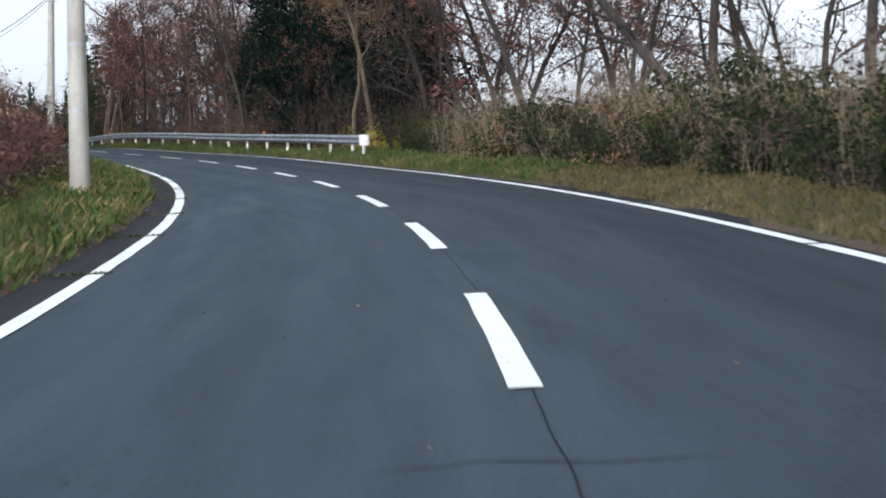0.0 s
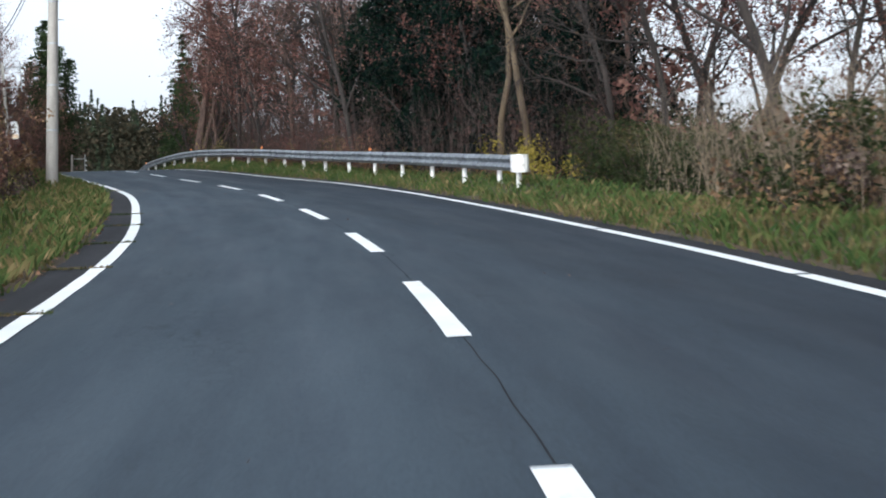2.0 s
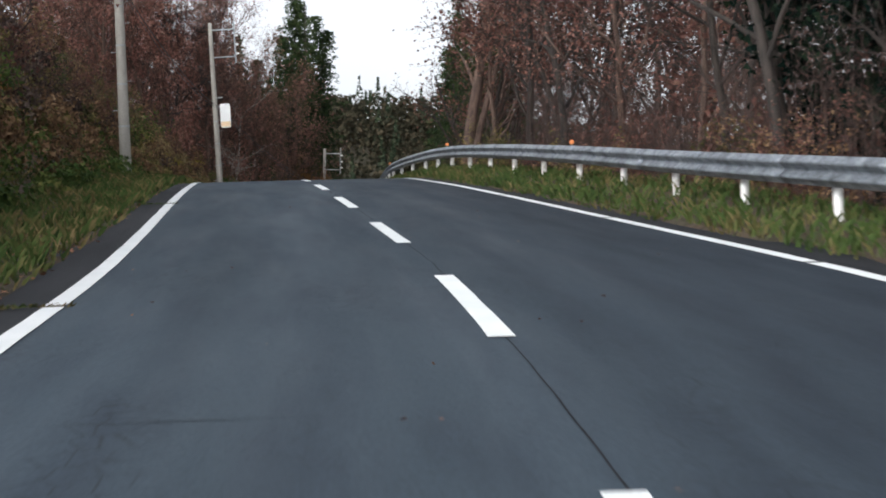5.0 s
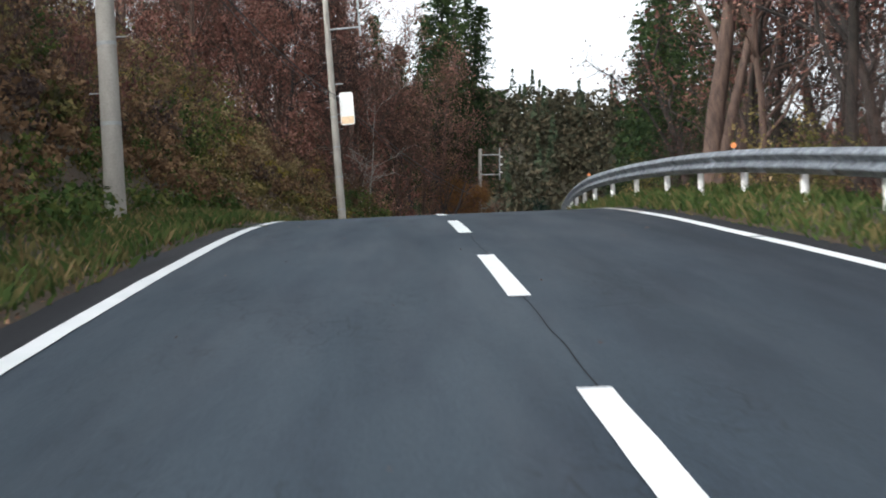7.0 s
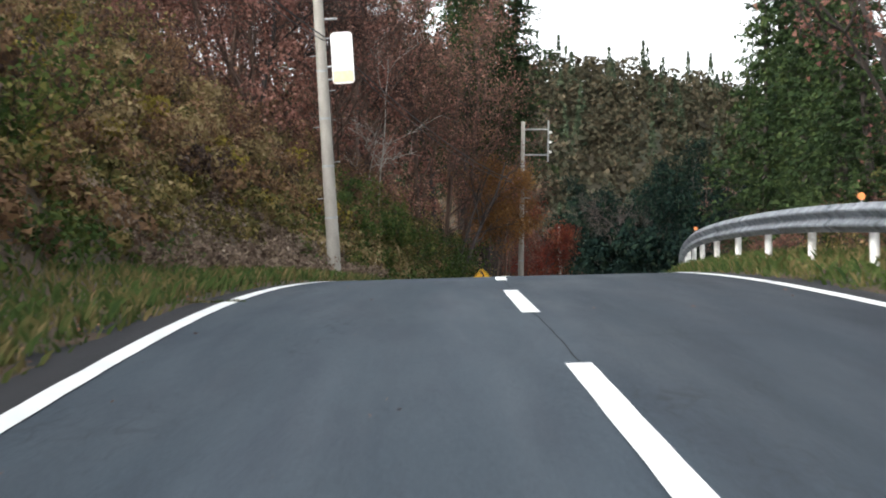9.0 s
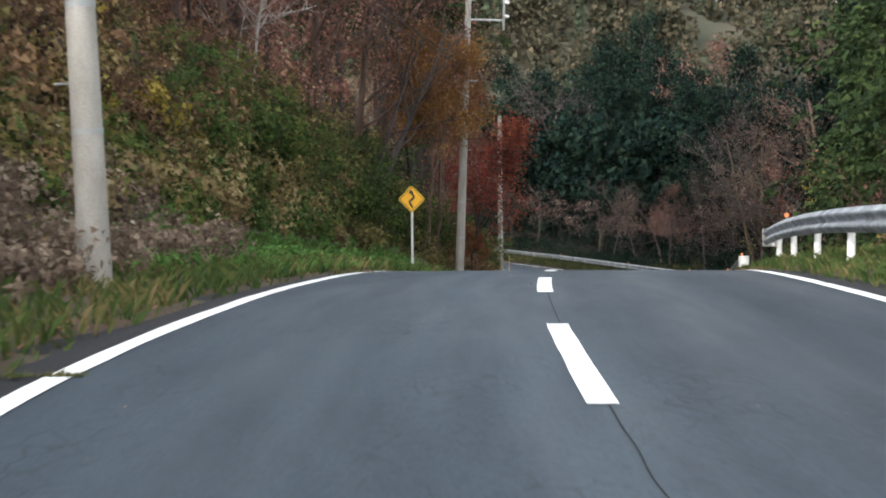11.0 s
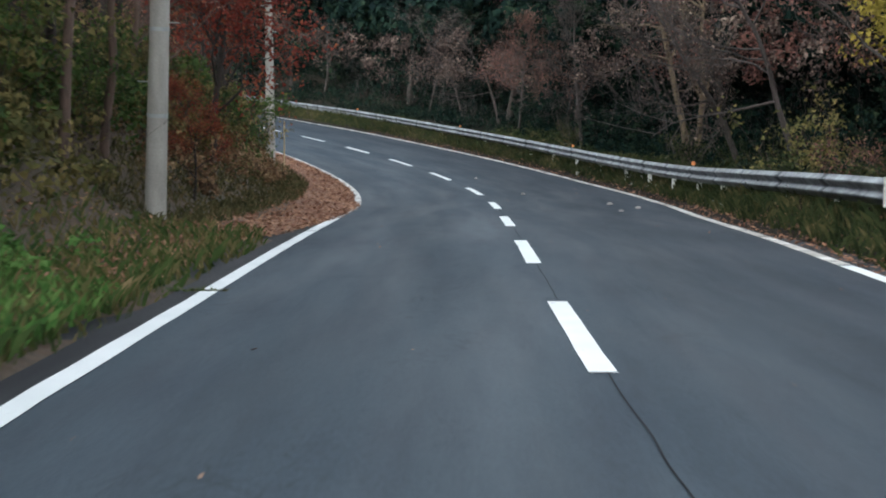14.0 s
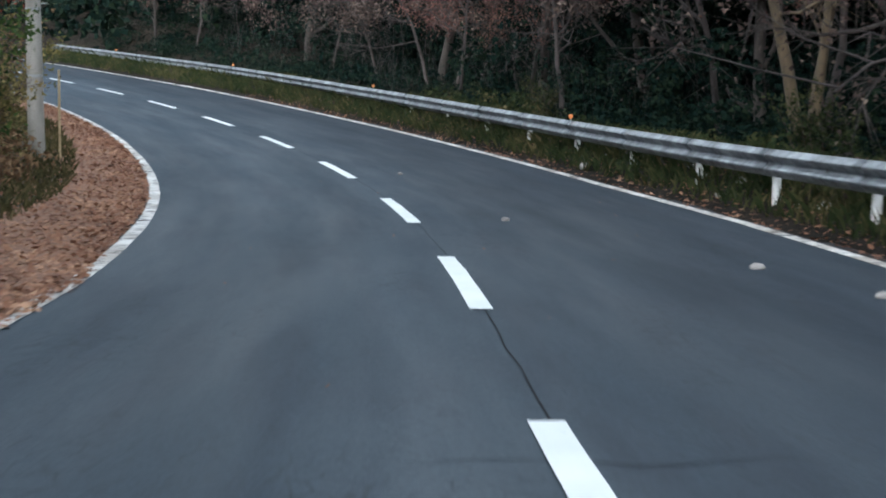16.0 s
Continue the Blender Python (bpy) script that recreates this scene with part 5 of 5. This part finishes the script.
thicket("bank_shrubs", 861, 330, (50, 165), (-14, -6.8), 2.2, 0.42, 120, (0.08, 0.16), MAUVE_LEAF, "mauve-brown withered shrubs on the bank")
thicket("bank_shrubs", 93, 130, (196, 226), (-8.6, -6.4), 1.6, 0.42, 130, (0.07, 0.15), OLIVE_LEAF, "olive shrubs on the inside of the curve")
thicket("bank_shrubs", 931, 50, (196, 228), (-8.0, -6.4), 1.9, 0.4, 130, (0.07, 0.15), GREEN_LEAF, "green shrubs on the inside of the curve")
thicket("bank_shrubs", 932, 110, (196, 228), (-7.6, -5.6), 0.5, 0.32, 90, (0.06, 0.13), BROWN_LEAF, "dry brown growth on the inside of the curve")
thicket("bank_shrubs", 87, 120, (166, 196), (-8.8, -6.4), 1.7, 0.45, 130, (0.08, 0.16), GREEN_LEAF, "green leafy shrubs covering the bank")
thicket("bank_shrubs", 876, 230, (132, 164), (-13, -6.6), 2.4, 0.42, 120, (0.07, 0.15), STRAW, "tan withered grass and shrubs on the bank")
thicket("bank_shrubs", 877, 150, (136, 166), (-12, -6.8), 2.2, 0.42, 120, (0.07, 0.15), BROWN_LEAF, "brown withered shrubs on the bank before the sign")
thicket("bank_shrubs", 878, 200, (146, 196), (-15, -8.6), 2.4, 0.45, 120, (0.07, 0.15), BROWN_LEAF, "brown withered shrubs high on the bank")
thicket("bank_shrubs", 879, 110, (160, 196), (-15, -9.0), 2.6, 0.45, 120, (0.07, 0.15), RED_LEAF, "russet shrubs high on the bank")
thicket("bank_shrubs", 867, 130, (148, 170), (-9.5, -5.8), 0.9, 0.4, 110, (0.07, 0.15), STRAW, "tan dry grass clumps above the verge")
thicket("bank_shrubs", 870, 130, (142, 172), (-12, -6.4), 1.8, 0.42, 120, (0.07, 0.15), OLIVE_LEAF, "yellowing olive shrubs on the bank")
thicket("bank_shrubs", 868, 210, (147, 183), (-6.3, -4.4), 0.16, 0.22, 80, (0.04, 0.09), LUSH, "low leafy green weeds in the verge")
thicket("bank_shrubs", 872, 240, (146, 172), (-10, -5.9), 0.7, 0.42, 120, (0.07, 0.15), GREEN_LEAF, "low green weeds above the verge")
thicket("bank_shrubs", 873, 150, (146, 176), (-11, -6.3), 1.3, 0.42, 120, (0.07, 0.15), BROWN_LEAF, "dry brown growth above the verge")
thicket("bank_shrubs", 874, 110, (150, 196), (-9, -5.9), 0.9, 0.4, 110, (0.07, 0.15), OLIVE_LEAF, "olive growth above the verge")
thicket("bank_shrubs", 875, 70, (60, 84), (-11, -6.8), 2.4, 0.45, 120, (0.08, 0.16), ORANGE_LEAF, "orange-brown shrubs on the bank")
thicket("bank_shrubs", 871, 110, (160, 180), (-8.6, -6.6), 2.6, 0.45, 150, (0.07, 0.15), GREEN_LEAF, "dense green bush at the foot of the bank")
thicket("bank_shrubs", 88, 300, (-10, 56), (-13, -6.1), 1.2, 0.4, 110, (0.07, 0.15), RED_LEAF, "reddish dry brush on the low bank")
thicket("bank_shrubs", 881, 130, (-10, 56), (-9, -5.8), 0.5, 0.3, 80, (0.06, 0.12), MAUVE_LEAF, "withered growth at the foot of the low bank")
thicket("hedge_growth", 89, 230, (-16, 27), (5.2, 8.2), 1.8, 0.4, 140, (0.06, 0.13), HEDGE_LEAF, "dense green hedge growth at the wood's edge")
thicket("hedge_growth", 891, 100, (26, 42), (6.2, 8.6), 1.4, 0.4, 120, (0.06, 0.13), HEDGE_LEAF, "low green growth at the wood's edge")
thicket("hedge_growth", 90, 100, (-16, 30), (5.3, 8.0), 1.9, 0.4, 110, (0.05, 0.11), MAUVE_LEAF, "tan withered growth at the wood's edge")
thicket("hedge_growth", 901, 20, (49, 57), (7.0, 8.2), 1.3, 0.35, 90, (0.06, 0.12), GOLD_LEAF, "yellow-green growth behind the guardrail")
thicket("bank_shrubs", 96, 130, (118, 150), (-9.5, -5.9), 0.9, 0.38, 110, (0.07, 0.15), OLIVE_LEAF, "low olive growth at the foot of the bank")
thicket("bank_shrubs", 97, 240, (55, 130), (-9.0, -5.8), 0.8, 0.36, 100, (0.07, 0.15), BROWN_LEAF, "low dry growth at the foot of the bank")
thicket("bank_shrubs", 971, 170, (72, 132), (-8.2, -5.3), 0.4, 0.36, 100, (0.06, 0.14), GREEN_LEAF, "low green weeds at the foot of the bank")
thicket("bank_shrubs", 98, 260, (112, 168), (-15, -7.2), 2.6, 0.45, 120, (0.08, 0.16), BROWN_LEAF, "tan and brown withered shrubs on the bank")
thicket("bank_shrubs", 99, 80, (126, 165), (-10, -6.8), 2.0, 0.38, 120, (0.07, 0.15), GOLD_LEAF, "yellowing vines hanging over the bank")
thicket("dry_weeds", 100, 300, (84, 166), (-13, -7.2), 2.6, 0.4, 14, (0.05, 0.11), WEED, "pale seed heads and withered leaves on the bank")
thicket("dry_weeds", 91, 330, (126, 153), (-7.4, -4.5), 0.6, 0.26, 70, (0.05, 0.11), WEED, "grey-brown dry weeds at the foot of the bank")
# Undergrowth in the same blackened leaf colour, painted as shade under the trees.
thicket("wood_floor", 92, 560, (186, 300), (6.8, 13), 0.6, 0.45, 80, (0.07, 0.16), SHADED_EVERGREEN, "leafy undergrowth behind the guardrail, shade put into its colour")
thicket("wood_floor", 922, 150, (196, 250), (7.6, 10.5), 2.6, 0.5, 80, (0.08, 0.18), SHADED_EVERGREEN, "evergreen bushes between the trunks, shade put into their colour")
thicket("wood_floor", 921, 90, (186, 250), (6.2, 8.2), 0.5, 0.36, 80, (0.06, 0.13), HEDGE_LEAF, "dull green undergrowth behind the guardrail")
brushwood("brushwood", 501, 520, (-10, 60), (-13, -6.2), (0.7, 1.9), TWIG, "bare reddish brushwood on the low bank")
brushwood("brushwood", 502, 900, (60, 165), (-15, -6.9), (0.9, 2.4), TWIG, "bare mauve brushwood over the bank")
brushwood("brushwood", 503, 600, (-16, 34), (5.4, 8.4), (0.9, 2.3), WEED_STEM, "tan upright stems in the hedge", 7, 0.2)
brushwood("sapling_thicket", 504, 560, (50, 135), (7.2, 14), (1.8, 4.2), TWIG, "thin mauve saplings crowded behind the guardrail", 5, 0.1, 0.011)
brushwood("sapling_thicket", 505, 130, (190, 290), (7.0, 11), (1.2, 4.0), GREY_BARK, "thin grey saplings behind the guardrail", 3, 0.22, 0.006)
brushwood("brushwood", 506, 260, (168, 232), (-9.5, -6.4), (0.8, 2.2), TWIG, "bare brushwood on the inside of the curve")

# far wooded hill that closes the valley
v, f = [], []
hill_c, hill_turn = Vector((-125, 520, 0)), 14.0
hx, hy = Vector((math.cos(radians(hill_turn)), math.sin(radians(hill_turn)), 0)), Vector((-math.sin(radians(hill_turn)), math.cos(radians(hill_turn)), 0))


def hill_z(a, b):
    return 58 * math.exp(-(b / 75) ** 2) * (0.75 + 0.25 * math.cos(a / 70 + 0.6)) * (0.5 + 0.5 * math.cos(max(min(a / 320, 1), -1) * math.pi)) ** 0.6 + 4 * lumps(a, b, 45) - 3


for i in range(61):
    for j in range(25):
        a, b2 = -300 + 10 * i, -140 + 11 * j
        v.append(hill_c + hx * a + hy * b2 + Vector((0, 0, hill_z(a, b2))))
        if i and j:
            k = i * 25 + j
            f.append((k - 26, k - 1, k, k - 25))
tagged(new("hill", mesh_of("hill", v, f, HILL_SOIL, True)), "distant rounded hill under mixed forest", "hill", kind="structure")
for mat, seed, share, pointed, label in ((HILL_CONIFER, 51, 330, True, "distant dark conifers on the hill"), (HILL_LEAF, 52, 1250, False, "distant olive and brown broadleaf trees on the hill")):
    random.seed(seed)
    rng = np.random.default_rng(seed)
    foot, shape = [], []
    for k in range(share):
        a, b2 = random.uniform(-140, 130), random.uniform(-125, 20)
        foot.append(hill_c + hx * a + hy * b2 + Vector((0, 0, hill_z(a, b2))))
        shape.append((random.uniform(8, 14) if pointed else random.uniform(6, 9), random.uniform(1.6, 2.4) if pointed else random.uniform(2.6, 4.2)))
    each = 160 if pointed else 110
    foot, shape = np.repeat(np.array(foot), each, axis=0), np.repeat(np.array(shape), each, axis=0)
    u, turn = rng.random(len(foot)), rng.uniform(0, 6.28, len(foot))
    wide = shape[:, 1] * ((1 - u) if pointed else np.sqrt(np.maximum(1 - (2 * u - 1) ** 2, 0.05))) * rng.uniform(0.6, 1.05, len(foot))
    p = foot + np.stack([wide * np.cos(turn), wide * np.sin(turn), shape[:, 0] * u], axis=1)
    tagged(new("hill_forest", triangles("hill_forest", leaf_corners(rng, p, rng.uniform(0.5, 1.1, len(p)) if pointed else rng.uniform(0.7, 1.5, len(p))), mat)), label, "forest", kind="stuff")

# ---- verge grass, undergrowth and fallen leaves ----
def blades(name, seed, count, s_span, o_of, height, mat, label, category):
    random.seed(seed)
    v, f = [], []
    for k in range(count):
        s = random.uniform(*s_span)
        p = ground(s, o_of(s))
        a, h = random.uniform(0, 6.28), random.uniform(*height)
        d = Vector((math.cos(a), math.sin(a), 0))
        w = Vector((-d.y, d.x, 0)) * random.uniform(0.008, 0.018)
        n0 = len(v)
        v += [p - w, p + w, p + d * h * 0.25 + Vector((0, 0, h * 0.7)) + w * 0.6, p + d * h * random.uniform(0.4, 0.8) + Vector((0, 0, h))]
        f += [(n0, n0 + 1, n0 + 2, n0 + 3)]
    return tagged(new(name, mesh_of(name, v, f, mat)), label, category, kind="stuff")


blades("verge_grass", 60, 34000, (-20, 190), lambda s: left_line(s) - edge_left(s) + 0.04 - 2.4 * random.random() ** 1.6, (0.06, 0.26), GRASS, "short green and tan grass along the verge", "grass")
blades("verge_grass", 64, 16000, (-20, 40), lambda s: right_line(s) + 0.3 + 2.2 * random.random() ** 1.3, (0.04, 0.13), DRY_GRASS, "short withered grass along the verge", "grass")
blades("verge_grass", 61, 26000, (14, 184), lambda s: right_line(s) + edge_right(s) - 0.04 + 2.2 * random.random() ** 1.6, (0.06, 0.24), GRASS, "short green and tan grass below the guardrail", "grass")
blades("verge_grass", 62, 12000, (190, 250), lambda s: left_line(s) - 1.35 - 2.2 * random.random(), (0.05, 0.2), DRY_GRASS, "short dull grass on the bank", "grass")


def litter(name, seed, count, s_span, o_of, size, mat, lift, label, category):
    random.seed(seed)
    v, f = [], []
    for k in range(count):
        s = random.uniform(*s_span)
        o = o_of(s)
        p = on_road(s, o, 0.006) if left_line(s) - edge_left(s) < o < right_line(s) + edge_right(s) else ground(s, o)
        p = p + Vector((0, 0, random.random() ** 2 * lift + 0.006))
        a = random.uniform(0, 6.28)
        d = Vector((math.cos(a), math.sin(a), random.gauss(0, 0.3 if lift < 0.1 else 0.8))).normalized() * random.uniform(*size)
        w = Vector((-math.sin(a), math.cos(a), random.gauss(0, 0.3))).normalized() * d.length * 0.62
        n0 = len(v)
        if lift > 0.1:
            v += [p - w * 0.5, p + w * 0.5, p + d]
            f.append((n0, n0 + 1, n0 + 2))
        else:
            v += [p, p + d * 0.5 + w * 0.5, p + d, p + d * 0.45 - w * 0.5]
            f.append((n0, n0 + 1, n0 + 2, n0 + 3))
    return tagged(new(name, mesh_of(name, v, f, mat)), label, category, kind="stuff")


litter("fallen_leaves", 70, 30000, (180, 262), lambda s: left_line(s) + float(np.interp(s, (188, 200, 207, 211), (-0.6, 0.1, 0.08, -0.11))) - min(abs(random.gauss(0, 0.85)), 2.2), (0.05, 0.11), LITTER, 0.06, "drift of brown fallen leaves along the curve", "leaves")
litter("fallen_leaves", 71, 7000, (160, 262), lambda s: right_line(s) + 0.1 + min(abs(random.gauss(0, 0.7)), 2.0), (0.05, 0.11), LITTER, 0.03, "brown fallen leaves below the guardrail", "leaves")
litter("fallen_leaves", 72, 4000, (-20, 160), lambda s: left_line(s) - 0.5 - abs(random.gauss(0, 0.8)), (0.04, 0.1), LITTER, 0.03, "scattered brown leaves in the verge", "leaves")
litter("fallen_leaves", 73, 260, (-20, 230), lambda s: random.uniform(-2.9, 3.3), (0.02, 0.05), LITTER, 0.003, "a few dry leaves on the asphalt", "leaves")
blades("verge_grass", 63, 17000, (150, 180), lambda s: left_line(s) - 0.5 - 2.3 * random.random(), (0.06, 0.2), LUSH, "bright green grass slope below the bushes", "grass")
litter("undergrowth", 74, 60000, (-10, 250), lambda s: (-6.0 if 148 < s < 182 else -5.7) - 9.0 * random.random() ** 1.3, (0.05, 0.12), OLIVE_LEAF, 0.55, "low tangled undergrowth of olive and brown leaves", "undergrowth")
# Shade under the trees comes with this leaf colour.
litter("undergrowth", 76, 16000, (185, 300), lambda s: 6.4 + 8.0 * random.random() ** 1.3, (0.05, 0.13), SHADED_EVERGREEN, 0.5, "low undergrowth under the trees with shade put into its colour", "undergrowth")
litter("undergrowth", 77, 12000, (-15, 46), lambda s: 6.2 + 9.0 * random.random() ** 1.3, (0.05, 0.12), HEDGE_LEAF, 0.5, "low dark undergrowth at the wood's edge", "undergrowth")
litter("undergrowth", 75, 20000, (46, 184), lambda s: 6.0 + 9.0 * random.random() ** 1.3, (0.05, 0.13), BROWN_LEAF, 0.5, "low tangled brown undergrowth under the trees", "undergrowth")

# matted bed of leaves along the inside of the curve
v, f = [], []
bed_s, bed_u = np.arange(166, 264, 0.5), (0.0, 0.12, 0.3, 0.5, 0.7, 0.88, 1.0)
for i, s in enumerate(bed_s):
    wide_bed = (1.45 + 0.3 * lumps(s, 5.0, 3.0)) * float(np.interp(s, (164, 192, 206), (0.05, 0.25, 1.0)))
    near = left_line(s) - float(np.interp(s, (186, 197, 201, 207, 210), (0.85, 0.1, -0.01, 0.01, 0.12))) + 0.1 * lumps(s, 9.0, 0.9)
    for k, u in enumerate(bed_u):
        o = near - wide_bed * u
        p, q = on_road(s, o), ground(s, o)
        v.append(Vector((p.x, p.y, max(p.z, q.z if o < left_line(s) - edge_left(s) else p.z) + (0.022 if 0 < k < 6 else 0.001))))
        if i and k:
            a = i * 7 + k
            f.append((a - 8, a - 7, a, a - 1))
tagged(new("leaf_bed", mesh_of("leaf_bed", v, f, LEAF_BED, True)), "matted orange-brown leaf litter along the curve", "leaves", kind="stuff")

# Grass in the darker hedge colour, standing in for weaker light along this verge.
blades("verge_grass", 65, 26000, (182, 300), lambda s: right_line(s) + 0.3 + 1.6 * random.random(), (0.1, 0.32), HEDGE_LEAF, "taller grass round the guardrail posts, coloured darker for the dim light", "grass")


def joint_growth(seed, count):
    random.seed(seed)
    v, f = [], []
    for k in range(count):
        s = random.choice(LEFT_JOINTS) - 0.08 + random.gauss(0, 0.04)
        p = on_road(s, left_line(s) - 1.35 + 1.5 * random.random() ** 1.8, 0.004)
        a, h = random.uniform(0, 6.28), random.uniform(0.02, 0.07)
        d = Vector((math.cos(a), math.sin(a), 0))
        w = Vector((-d.y, d.x, 0)) * 0.012
        n0 = len(v)
        v += [p - w, p + w, p + d * h + Vector((0, 0, h * 0.6))]
        f.append((n0, n0 + 1, n0 + 2))
    tagged(new("joint_growth", mesh_of("joint_growth", v, f, GRASS)), "short grass and dirt grown into the joints of the paved edge", "grass", kind="stuff")


joint_growth(66, 9000)
